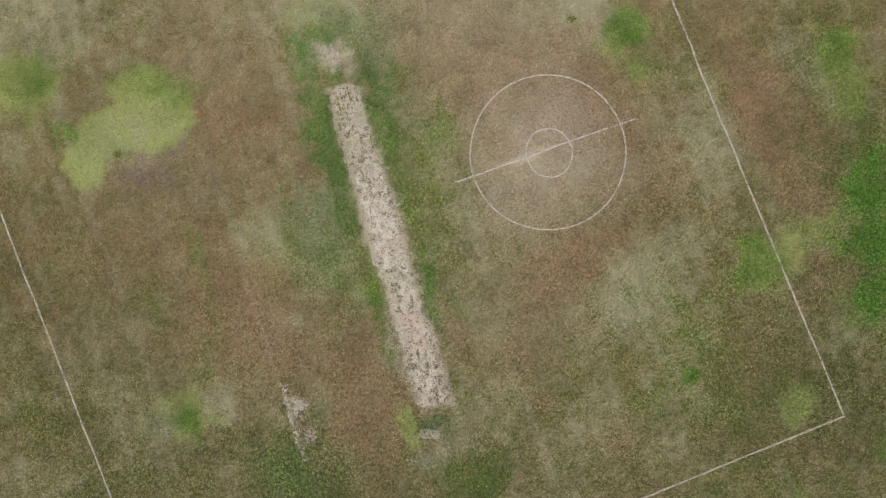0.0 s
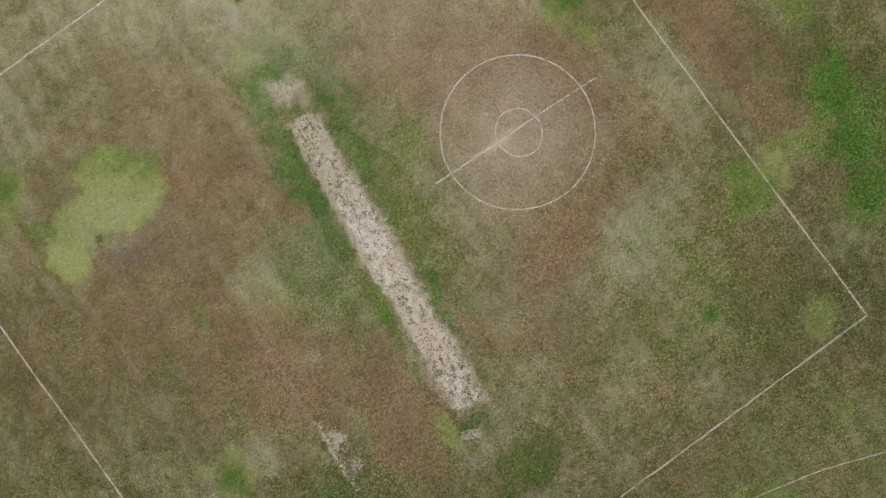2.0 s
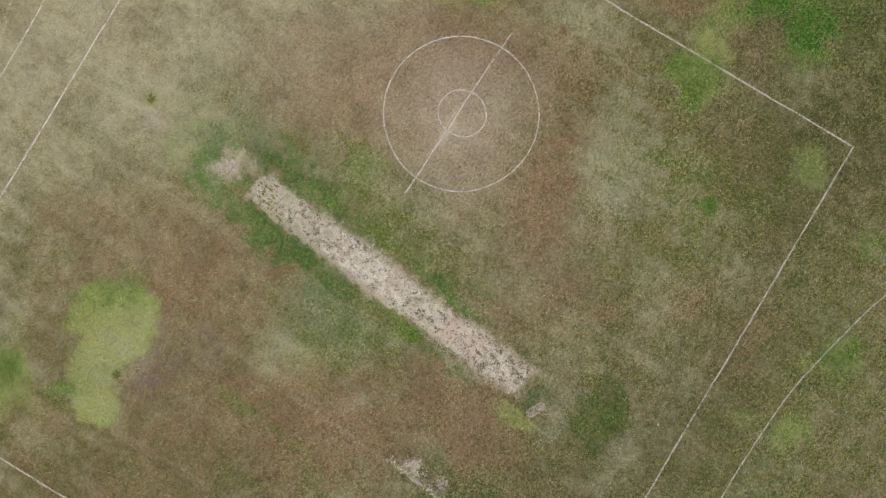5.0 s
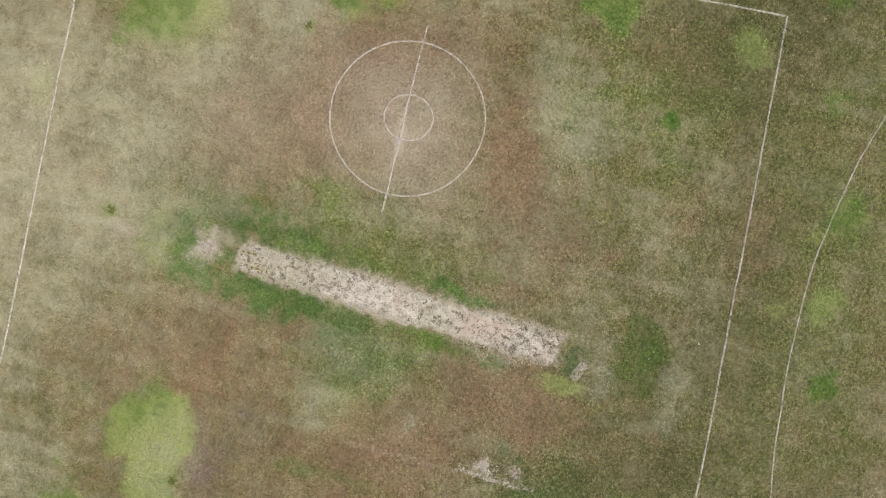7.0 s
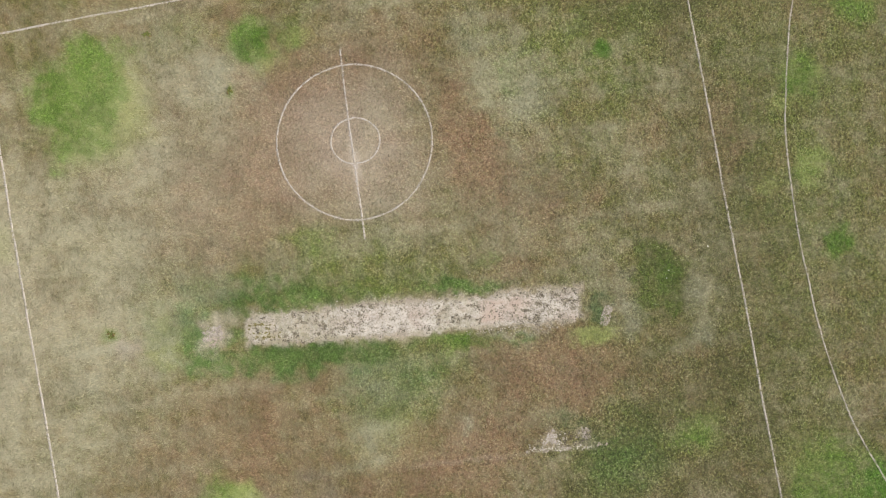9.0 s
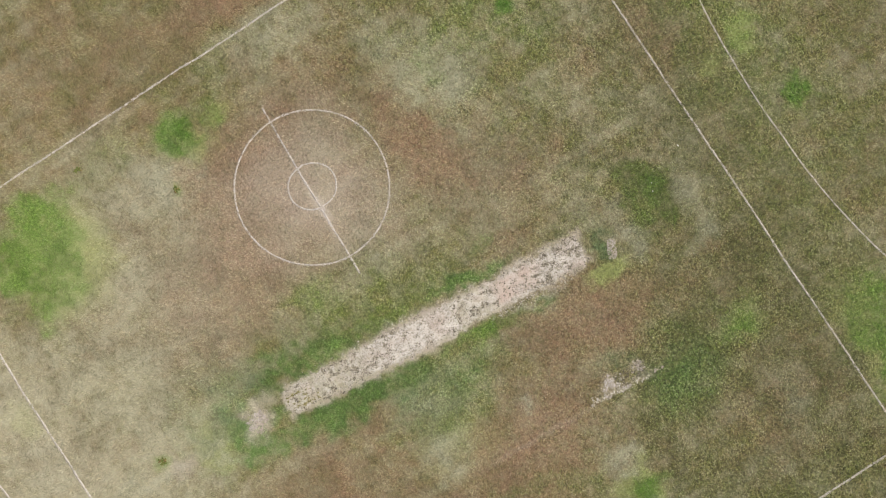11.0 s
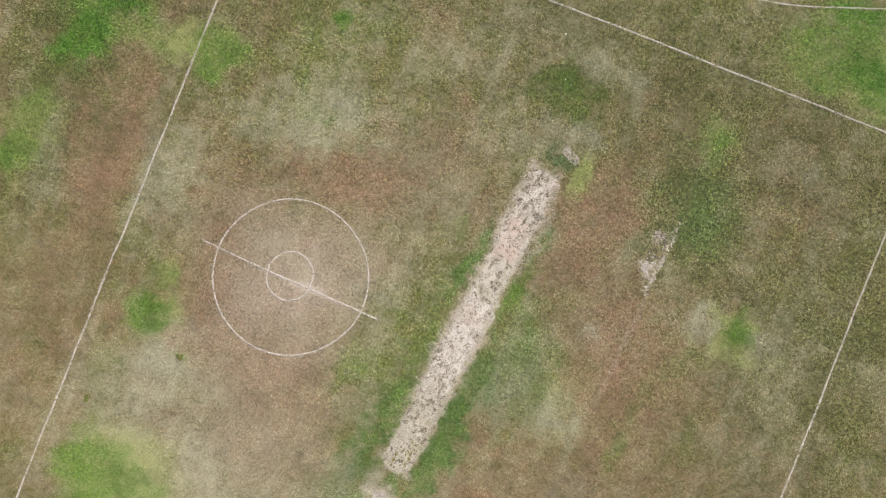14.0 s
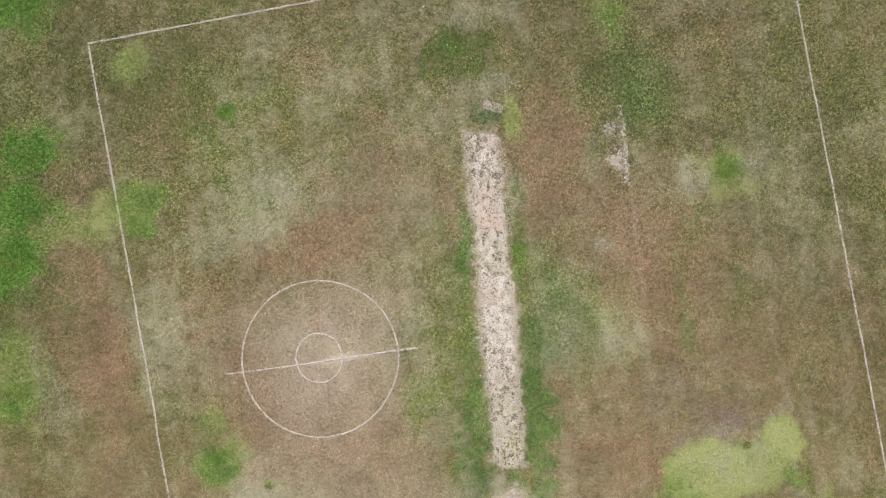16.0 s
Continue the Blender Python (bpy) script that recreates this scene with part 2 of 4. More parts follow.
patch("rust", 18.1, -26.1, 2.0, 1.4, 0, 0.45, 0.7)
patch("rust", 7.2, -10.4, 1.8, 2.4, 0, 0.40, 0.7)
patch("rust", -3.6, -19.4, 1.8, 1.4, 0, 0.42, 0.7)
patch("rust", 9.0, -27.0, 18.0, 5.0, 0, 0.16, 0.8)
patch("rust", 5.5, -22.0, 3.0, 2.0, 0, 0.30, 0.8)
patch("rust", -15.0, -15.5, 3.6, 2.6, 0, 0.34, 0.8)
# --- greenish olive turf
patch("olive", 16.5, -13.5, 7.0, 4.6, 0, 0.30, 0.7)
patch("olive", 7.0, -15.5, 5.0, 4.0, 0, 0.18, 0.8)
patch("straw", 6.5, -15.0, 5.0, 3.4, 0, 0.26, 0.8)
patch("olive", 9.0, -27.0, 20.0, 4.5, 0, 0.34, 0.7)
patch("olive", 30.5, -6.0, 3.5, 14.0, 8, 0.70, 0.6)
patch("olive", -4.6, 0.6, 2.6, 4.0, 10, 0.85, 0.6)
patch("olive", 4.2, 3.0, 2.6, 6.0, 0, 0.60, 0.7)
patch("olive", -10.0, -15.0, 4.2, 3.6, 0, 0.85, 0.6)
patch("olive", 21.8, 4.0, 1.6, 8.0, 8, 0.40, 0.8)
patch("olive", -20.5, -14.0, 4.0, 8.0, 8, 0.45, 0.8)
patch("olive", -26.5, 2.0, 3.5, 18.0, 8, 0.24, 0.8)
patch("dry", -26.0, 4.0, 3.0, 7.0, 8, 0.30, 0.8)
patch("olive", -11.5, 4.5, 1.6, 2.8, 0, 0.35, 0.8)
# --- dark turf; the broad outer bands also paint in edge vignetting and a darker south
patch("dark_dimmed", -6.0, -21.0, 15.0, 6.0, 7, 0.38, 0.6)
patch("dark_dimmed", 12.0, -24.0, 14.0, 4.5, 7, 0.20, 0.6)
patch("straw", 3.5, -20.0, 4.0, 2.6, 0, 0.22, 0.8)
patch("dark_dimmed", -9.2, -13.9, 3.4, 2.6, 0, 0.46, 0.7)
patch("fresh", -9.4, -13.4, 2.3, 2.2, 0, 0.36, 0.8)
patch("dark_dimmed", -20.5, -10.0, 4.5, 12.0, 8, 0.32, 0.7)
patch("dark_dimmed", -25.5, 4.0, 4.0, 14.0, 8, 0.28, 0.7)
patch("dark_dimmed", 26.0, -14.0, 4.5, 9.0, 8, 0.52, 0.7)
patch("dark_dimmed", 20.0, -20.0, 9.0, 3.5, 7, 0.26, 0.8)
patch("dark_dimmed", -16.0, -10.0, 6.0, 4.0, 0, 0.22, 0.8)
patch("dark_dimmed", -10.8, -12.4, 1.6, 1.2, 0, 0.24, 0.7)
patch("fresh", -10.2, -12.4, 1.6, 2.0, 0, 0.24, 0.7)
patch("dark_dimmed", 31.0, -4.0, 3.5, 12.0, 8, 0.42, 0.6)
patch("dark_dimmed", 20.5, -16.0, 5.0, 3.5, 0, 0.34, 0.7)
patch("dark_dimmed", 1.6, -16.3, 2.2, 1.6, -15, 0.85, 0.35)
patch("dark_dimmed", 26.8, -1.0, 1.9, 4.4, 10, 0.22, 0.6)
patch("dark_dimmed", -11.0, -10.5, 2.6, 2.0, 0, 0.34, 0.7)
patch("dark_dimmed", -17.0, -4.0, 3.0, 2.2, 0, 0.20, 0.8)
patch("dark_dimmed", 29.4, -8.4, 1.6, 3.4, 8, 0.40, 0.6)
patch("dark_dimmed", -5.0, -19.5, 3.0, 2.0, 0, 0.25, 0.7)
# --- light yellow-green growth
patch("lime", -12.6, 12.6, 2.3, 1.8, -15, 0.92, 0.22, 0.6)
patch("lime", -14.4, 11.2, 3.3, 1.5, -12, 0.95, 0.20, 0.6)
patch("lime", -13.6, 10.2, 2.0, 0.95, -10, 0.95, 0.25, 0.6)
patch("lime", -17.2, 10.0, 1.4, 1.7, -10, 0.95, 0.22, 0.7)
patch("lime", -13.7, 13.8, 1.3, 1.1, 0, 0.90, 0.3, 0.6)
patch("lime", -11.2, 11.2, 1.4, 1.3, 0, 0.80, 0.35, 0.7)
patch("grey", -14.2, 10.6, 3.2, 1.5, -12, 0.28, 0.6, 0.8)
patch("grey", -17.0, 9.6, 1.3, 1.4, 0, 0.22, 0.6, 0.8)
patch("grey", -12.6, 12.4, 1.6, 0.8, -20, 0.16, 0.7)
patch("lush", -11.9, 13.7, 2.4, 1.0, -20, 0.48, 0.6)
patch("lush", -10.7, 12.2, 0.8, 1.3, 0, 0.50, 0.6)
patch("lush", -18.1, 11.9, 0.65, 0.75, 0, 0.62, 0.6)
patch("lush", -15.3, 9.9, 0.6, 0.6, 0, 0.72, 0.6)
patch("mauve", -13.2, 7.7, 2.3, 0.95, -18, 0.75, 0.6)
patch("mauve", -11.8, 9.0, 0.9, 0.8, 0, 0.60, 0.6)
patch("mauve", -11.3, 6.3, 1.8, 1.2, 0, 0.35, 0.7)
patch("lush", -16.5, 17.1, 0.5, 0.4, 0, 0.45, 0.7)
patch("lime", -20.0, 15.6, 2.1, 2.2, 0, 0.92, 0.25, 0.7)
patch("lime", -15.1, -7.2, 1.8, 1.8, 0, 0.66, 0.5)
patch("grey", -13.0, -7.5, 0.9, 0.9, 0, 0.45, 0.7)
patch("grey", -17.0, -7.6, 0.9, 1.0, 0, 0.30, 0.7)
patch("lime", -0.9, 15.9, 1.4, 1.4, 0, 0.45, 0.5)
patch("fresh", -0.9, 15.4, 1.6, 1.5, 0, 0.40, 0.6)
patch("grey", -0.9, 16.0, 1.3, 1.3, 0, 0.46, 0.6)
patch("grey", 2.6, 13.6, 2.4, 1.7, 0, 0.24, 0.8)
patch("fresh", 2.2, 12.2, 1.6, 1.4, 0, 0.34, 0.7)
patch("olive", 3.6, 13.0, 2.4, 2.4, 0, 0.40, 0.8)
patch("lime", 23.2, -7.4, 1.8, 1.9, 0, 0.66, 0.35)
patch("lime", 25.6, -6.8, 1.4, 0.9, 0, 0.28, 0.6)
patch("lime", 22.6, -16.7, 1.15, 1.15, 0, 0.72, 0.4, 0.7)
patch("lush", 22.6, -16.7, 1.15, 1.15, 0, 0.20, 0.5, 0.7)
patch("lime", -1.65, -11.9, 0.62, 1.35, 4, 0.85, 0.4)
patch("lime", 8.35, -26.2, 1.2, 1.0, 0, 0.60, 0.6)
patch("lush", 8.35, -26.2, 1.2, 1.0, 0, 0.35, 0.6)
patch("lime", 7.2, -23.3, 0.6, 0.6, 0, 0.45, 0.6)
patch("lime", 13.9, -25.5, 1.3, 1.3, 0, 0.65, 0.5)
patch("lime", 30.6, 2.8, 1.6, 2.6, 0, 0.65, 0.5)
patch("lime", 16.9, 8.4, 0.9, 0.8, 0, 0.50, 0.6)
patch("lime", 18.3, 6.1, 0.5, 0.9, 0, 0.50, 0.6)
patch("lime", 14.4, 18.2, 3.2, 2.2, 0, 0.45, 0.6)
patch("lime", -12.5, -25.7, 3.0, 2.0, 8, 0.42, 0.5)
patch("lime", 6.0, 25.6, 1.2, 0.8, 0, 0.30, 0.7)
patch("lime", -8.4, -18.3, 1.0, 1.2, 0, 0.30, 0.6)
patch("lush", -8.4, -18.3, 1.3, 1.3, 0, 0.30, 0.6)
# --- dense green turf
patch("lush", 15.2, 20.0, 3.0, 3.1, 20, 0.92, 0.18, 0.75)
patch("lush", 12.7, 20.4, 1.7, 2.6, 50, 0.80, 0.25, 0.75)
patch("lush", 17.6, 18.6, 1.0, 2.2, 0, 0.45, 0.5)
patch("lime", 14.5, 19.5, 3.3, 3.5, 10, 0.45, 0.4, 0.6)
patch("lush", 18.1, 9.1, 1.6, 1.5, 0, 0.95, 0.35)
patch("deep", 18.1, 9.3, 1.0, 1.1, 0, 0.34, 0.6)
patch("lime", 17.2, 8.2, 1.3, 1.1, 30, 0.40, 0.6)
patch("lush", 18.6, 6.7, 1.0, 0.8, 0, 0.40, 0.6)
patch("deep", 28.8, -11.8, 1.6, 1.2, 0, 0.95, 0.4)
patch("lush", 28.5, -11.6, 2.0, 1.5, 20, 0.55, 0.5)
patch("lush", 29.0, -11.8, 1.6, 1.3, 0, 0.42, 0.4)
patch("deep", 29.8, -8.1, 1.6, 1.4, 0, 0.95, 0.4)
patch("lush", 29.4, -8.2, 1.4, 1.3, 0, 0.42, 0.4)
patch("deep", 30.5, -4.6, 1.4, 1.8, 0, 0.92, 0.45)
patch("lush", 29.6, -5.2, 1.6, 1.6, 0, 0.55, 0.5)
patch("dark_dimmed", 33.0, -9.0, 2.8, 5.5, 8, 0.75, 0.5)
patch("deep", 31.2, -8.5, 2.0, 4.5, 8, 0.36, 0.6)
patch("dark_dimmed", 30.6, -9.5, 2.0, 4.5, 8, 0.35, 0.6)
patch("dark_dimmed", 27.5, -18.0, 4.0, 6.0, 8, 0.24, 0.8)
patch("lush", 29.2, -7.2, 1.8, 2.0, 0, 0.50, 0.5)
patch("lime", 27.6, -6.2, 1.4, 0.9, 0, 0.20, 0.6)
patch("lush", 30.5, -5.2, 1.2, 1.8, 0, 0.42, 0.4)
patch("lush", 22.5, -7.2, 1.5, 1.8, 0, 0.84, 0.45)
patch("lush", 26.6, -6.5, 1.6, 0.8, 0, 0.42, 0.6)
patch("rust", 26.0, -9.8, 1.8, 1.6, 0, 0.75, 0.6)
patch("dry", 26.0, -9.8, 1.8, 1.6, 0, 0.7, 0.6)
patch("lush", 30.8, 4.2, 1.1, 1.6, 0, 0.62, 0.5)
patch("deep", 30.9, 4.8, 0.8, 0.8, 0, 0.40, 0.6)
patch("lush", 31.2, 1.4, 1.2, 1.4, 0, 0.45, 0.6)
patch("grey", 29.0, 2.2, 0.6, 2.2, 8, 0.16, 0.7)
patch("grey", 28.2, 4.6, 0.8, 2.0, 8, 0.14, 0.7)
patch("lush", 29.0, -20.6, 1.8, 1.8, 0, 0.70, 0.5)
patch("deep", 29.4, -20.9, 1.4, 1.4, 0, 0.80, 0.5)
patch("lush", 33.8, -8.6, 1.6, 2.2, 0, 0.55, 0.6)
patch("lush", 16.4, -13.3, 0.60, 0.70, 0, 1.0, 0.35, 0.3)
patch("deep", 16.4, -13.3, 0.42, 0.55, 0, 0.75, 0.4, 0.3)
patch("lush", 1.6, -16.3, 2.2, 1.6, -15, 0.30, 0.35)
patch("deep", 2.0, -16.5, 0.9, 0.7, -20, 0.28, 0.7)
patch("lush", -8.45, -18.25, 0.6, 0.6, 0, 0.80, 0.6)
patch("lush", -15.3, -7.8, 0.8, 1.0, 15, 0.95, 0.6)
patch("deep", -15.3, -7.8, 0.5, 0.6, 15, 0.35, 0.7)
patch("lush", -14.75, -9.1, 0.35, 0.6, 0, 0.45, 0.6)
patch("lush", -19.6, 15.8, 1.6, 1.7, 0, 0.62, 0.6)
patch("deep", -19.1, 15.9, 0.55, 0.8, 0, 0.45, 0.7)
patch("lush", 3.5, -27.7, 0.95, 0.95, 0, 0.85, 0.5)
patch("deep", 3.5, -27.7, 0.6, 0.55, 0, 0.75, 0.6)
patch("lush", 13.8, -25.8, 1.2, 1.1, 0, 0.70, 0.6)
patch("lush", -12.6, -26.2, 3.0, 1.8, 8, 0.62, 0.6)
patch("dark_dimmed", -12.0, -21.0, 6.0, 3.5, 0, 0.28, 0.8)
patch("deep", -15.2, -26.4, 1.5, 1.5, 0, 0.75, 0.5)
patch("deep", -12.8, -29.6, 1.8, 1.4, 0, 0.70, 0.5)
patch("lush", -12.6, -28.4, 2.6, 2.2, 0, 0.60, 0.5)
patch("lush", -8.3, -17.6, 0.5, 1.3, 10, 0.50, 0.6)
patch("dark_dimmed", -11.6, -17.0, 1.6, 0.9, 0, 0.30, 0.7)
patch("lush", -20.6, -25.6, 2.4, 2.4, 0, 0.75, 0.4)
patch("lush", -14.6, -26.4, 2.4, 1.8, 0, 0.75, 0.5)
patch("lime", -17.6, -26.2, 3.6, 2.4, 8, 0.60, 0.5)
patch("lush", 18.4, -29.4, 1.2, 1.2, 0, 0.70, 0.5)
patch("dark_dimmed", -7.4, -14.0, 1.0, 0.8, 0, 0.50, 0.6)
patch("dark_dimmed", -10.4, -14.6, 1.6, 1.2, 0, 0.26, 0.7)
patch("dark_dimmed", -9.9, -11.9, 1.3, 1.2, 0, 0.24, 0.7)
patch("lush", 0.0, 18.95, 0.5, 0.5, 0, 0.85, 0.6)
patch("soil", -0.7, 18.1, 0.9, 0.5, 30, 0.35, 0.8)
patch("fresh", 1.0, 15.0, 2.6, 2.0, 0, 0.30, 0.8)
patch("lush", 18.6, 14.0, 1.4, 2.4, 0, 0.22, 0.8)
patch("lush", 15.1, 10.55, 0.35, 0.35, 0, 0.70, 0.6)
patch("lush", 14.2, -7.2, 0.7, 0.6, 0, 0.35, 0.7)
patch("lush", 3.5, -5.4, 0.5, 0.8, 0, 0.45, 0.7)
patch("fresh", -2.0, 7.0, 0.98, 5.6, 2, 0.88, 0.6)
patch("fresh", -2.3, 3.2, 1.2, 2.2, 4, 0.50, 0.6)
patch("lush", -1.8, -3.0, 0.55, 2.2, -4, 0.70, 0.5)
patch("fresh", 1.9, 8.2, 1.1, 4.4, -4, 0.84, 0.6)
patch("lush", 2.0, 1.5, 0.8, 3.0, 0, 0.30, 0.6)
patch("fresh", 1.85, -3.4, 0.6, 2.6, -4, 0.85, 0.5)
patch("lush", 1.85, -3.4, 0.4, 2.2, -4, 0.22, 0.6)
patch("fresh", -0.9, 13.4, 2.0, 1.0, 20, 0.88, 0.5)
patch("fresh", -3.8, -1.4, 1.6, 2.0, 0, 0.43, 0.7)
patch("fresh", -4.2, 1.4, 2.4, 2.8, 0, 0.38, 0.7)
patch("grey", -4.0, 2.0, 1.6, 2.0, 0, 0.22, 0.8)
patch("straw", -4.6, 1.0, 2.6, 3.0, 0, 0.22, 0.8)
patch("lush", 3.8, 3.0, 2.2, 6.0, 0, 0.20, 0.8)
patch("lush", 16.0, -13.0, 6.0, 4.0, 0, 0.22, 0.8)
patch("lush", 12.0, -26.0, 16.0, 4.0, 0, 0.20, 0.8)
patch("lush", 30.0, -8.0, 3.0, 8.0, 8, 0.16, 0.7)
patch("lush", 5.0, 5.6, 1.6, 1.2, 0, 0.30, 0.7)
patch("lush", -2.0, 6.5, 0.7, 4.6, 2, 0.22, 0.7)
patch("lush", 2.0, 7.0, 0.7, 3.6, -4, 0.22, 0.7)
patch("fresh", -0.6, 11.1, 0.5, 0.7, 0, 0.60, 0.5)
patch("teal", 0.15, -12.0, 0.62, 0.40, 0, 0.84, 0.4, 0.7)
patch("teal", -0.65, -12.05, 0.35, 0.30, 0, 0.85, 0.4, 0.7)
patch("teal", 0.55, -12.6, 0.30, 0.55, 0, 0.60, 0.5, 0.7)
patch("teal", -6.9, -9.9, 0.55, 1.4, -6, 0.42, 0.6)
patch("fresh", -1.45, -6.6, 0.28, 1.7, 2, 0.60, 0.6)
patch("lush", -1.35, -3.6, 0.40, 1.0, 0, 0.55, 0.6)
patch("lush", -11.8, 1.2, 0.55, 3.2, 4, 0.24, 0.7)
patch("dark_dimmed", -11.9, 0.4, 0.8, 3.2, 4, 0.26, 0.7)
patch("lush", -15.6, 0.6, 1.2, 2.8, 4, 0.14, 0.8)
patch("dark_dimmed", -15.2, 0.2, 1.6, 2.8, 4, 0.22, 0.8)
patch("lush", -12.9, -4.0, 1.2, 2.0, 0, 0.16, 0.8)
patch("lush", 20.8, -23.0, 0.9, 0.7, 0, 0.50, 0.6)
patch("lush", 17.2, -20.5, 1.8, 1.2, 0, 0.16, 0.8)
# --- bare earth showing through
patch("soil", -1.25, -7.2, 0.22, 2.2, 2, 0.40, 0.7)
patch("soil", -8.1, -8.7, 0.45, 0.75, 4, 0.42, 0.6)
patch("soil", -8.75, -9.6, 0.20, 2.0, 2, 0.46, 0.6, 0.5)
patch("soil", -7.95, -10.9, 0.55, 0.45, 0, 0.34, 0.6)
patch("soil", 1.35, -9.4, 0.35, 1.6, 2, 0.50, 0.6)
patch("mauve", 1.25, -10.6, 0.45, 0.6, 0, 0.70, 0.5)
patch("soil", -0.4, 12.25, 0.95, 0.85, 0, 0.70, 0.6)
patch("soil", 0.6, 11.3, 0.5, 0.8, 0, 0.35, 0.7)


# ------------------------------------------------------------------ materials
def nodes_of(name, roughness=0.9):
    m = bpy.data.materials.new(name)
    m.use_nodes = True
    t = m.node_tree
    shader = t.nodes["Principled BSDF"]
    shader.inputs["Roughness"].default_value = roughness
    shader.inputs["Specular IOR Level"].default_value = 0.25
    return m, t, shader


def noise_node(t, scale, detail=4.0, roughness=0.6):
    where = t.nodes.new("ShaderNodeNewGeometry")
    n = t.nodes.new("ShaderNodeTexNoise")
    n.inputs["Scale"].default_value, n.inputs["Detail"].default_value, n.inputs["Roughness"].default_value = scale, detail, roughness
    t.links.new(where.outputs["Position"], n.inputs["Vector"])
    return n.outputs["Fac"]


def ranged(t, value, a, b, c, d):
    n = t.nodes.new("ShaderNodeMapRange")
    for i, v in enumerate((a, b, c, d)):
        n.inputs[i + 1].default_value = v
    t.links.new(value, n.inputs[0])
    return n.outputs[0]


def mixed(t, fac, a, b, blend="MIX"):
    n = t.nodes.new("ShaderNodeMix")
    n.data_type, n.blend_type = "RGBA", blend
    for socket, v in ((n.inputs[0], fac), (n.inputs[6], a), (n.inputs[7], b)):
        if isinstance(v, tuple):
            socket.default_value = (*v, 1)
        elif isinstance(v, float):
            socket.default_value = v
        else:
            t.links.new(v, socket)
    return n.outputs[2]


def maths(t, kind, a, b):
    n = t.nodes.new("ShaderNodeMath")
    n.operation = kind
    for socket, v in zip(n.inputs, (a, b)):
        if isinstance(v, (int, float)):
            socket.default_value = v
        else:
            t.links.new(v, socket)
    return n.outputs[0]


TURF = {
    "base": (0.222, 0.180, 0.088), "olive": (0.138, 0.151, 0.034), "rust": (0.266, 0.163, 0.100), "straw": (0.366, 0.334, 0.224), "dark_dimmed": (0.098, 0.098, 0.030), "fresh": (0.115, 0.190, 0.050),
    "lime": (0.325, 0.355, 0.125), "lush": (0.142, 0.228, 0.040), "soil": (0.500, 0.425, 0.350),
    "mauve": (0.225, 0.165, 0.130), "deep": (0.080, 0.185, 0.018), "grey": (0.370, 0.355, 0.250), "teal": (0.095, 0.145, 0.058)}


def turf_material(name, blades):
    """Turf coloured by the shares of ground cover, with grain and painted gap shade at two scales; the same for soil
    and blades.
    """
    m, t, shader = nodes_of(name, 0.85)
    parts = []
    for layer in ("cover_dry", "cover_green", "cover_more"):
        a = t.nodes.new("ShaderNodeAttribute")
        a.attribute_name = layer
        s = t.nodes.new("ShaderNodeSeparateColor")
        t.links.new(a.outputs["Color"], s.inputs[0])
        parts += list(s.outputs)[:3]
        parts.append(a.outputs["Alpha"])
    mauve, deep, grey, teal = parts[8:]
    parts = parts[:8]
    dark_dimmed, fresh = parts.pop(3), parts.pop()
    chance = t.nodes.new("ShaderNodeAttribute")
    chance.attribute_name = "chance"
    alpha = chance.outputs["Fac"]
    col = mixed(t, parts[0], TURF["base"], TURF["olive"])
    for share, kind in zip(parts[1:], ("rust", "straw", "lime", "lush", "soil")):
        col = mixed(t, share, col, TURF[kind])
        if kind == "straw":
            # dark turf colour, which also carries the painted dimming of the outer field
            col = mixed(t, dark_dimmed, col, TURF["dark_dimmed"])
            col = mixed(t, fresh, col, TURF["fresh"])
            col = mixed(t, mauve, col, TURF["mauve"])
        elif kind == "lush":
            for more, name_of in ((deep, "deep"), (teal, "teal"), (grey, "grey")):
                col = mixed(t, more, col, TURF[name_of])
    # haze over the north is put into the colour: grain contrast drops there, rises southwards
    place = t.nodes.new("ShaderNodeNewGeometry")
    axes = t.nodes.new("ShaderNodeSeparateXYZ")
    t.links.new(place.outputs["Position"], axes.inputs[0])
    # tone by tuft, its low end painted as shade between tufts
    tuft = ranged(t, noise_node(t, 4.8, 4.0, 0.72), 0.32, 0.68, 0.60, 1.46)
    if blades:
        grain = ranged(t, alpha, 0.0, 1.0, 0.74, 1.31)
        bleached = maths(t, "MULTIPLY", ranged(t, alpha, 0.80, 1.0, 0.0, 1.0), ranged(t, axes.outputs["Y"], -9.0, 11.0, 0.18, 0.08))
        col = mixed(t, bleached, col, (0.43, 0.41, 0.32))
        col = mixed(t, ranged(t, alpha, 0.0, 0.14, 0.45, 0.0), col, (0.10, 0.065, 0.035))
    else:
        # soil colour darkened in spots for the shade under the thatch
        grain = ranged(t, noise_node(t, 12.0, 5.0, 0.75), 0.32, 0.68, 0.22, 1.20)
    both = maths(t, "MULTIPLY", tuft, grain)
    # the painted gaps deepen in olive and dark turf, flatten in bleached turf and bare soil
    smooth = maths(t, "ADD", maths(t, "MULTIPLY", maths(t, "ADD", parts[3], parts[5]), 0.50), maths(t, "MULTIPLY", parts[2], 0.55))
    rough = maths(t, "ADD", maths(t, "MULTIPLY", parts[0], 0.36), maths(t, "MULTIPLY", dark_dimmed, 0.16))
    power = maths(t, "MAXIMUM", maths(t, "SUBTRACT", maths(t, "ADD", rough, 0.80), smooth), 0.25)
    power = maths(t, "MULTIPLY", power, ranged(t, axes.outputs["Y"], -9.0, 11.0, 1.24, 0.74))
    both = maths(t, "POWER", both, power)
    grey = t.nodes.new("ShaderNodeCombineColor")
    for i in range(3):
        t.links.new(both, grey.inputs[i])
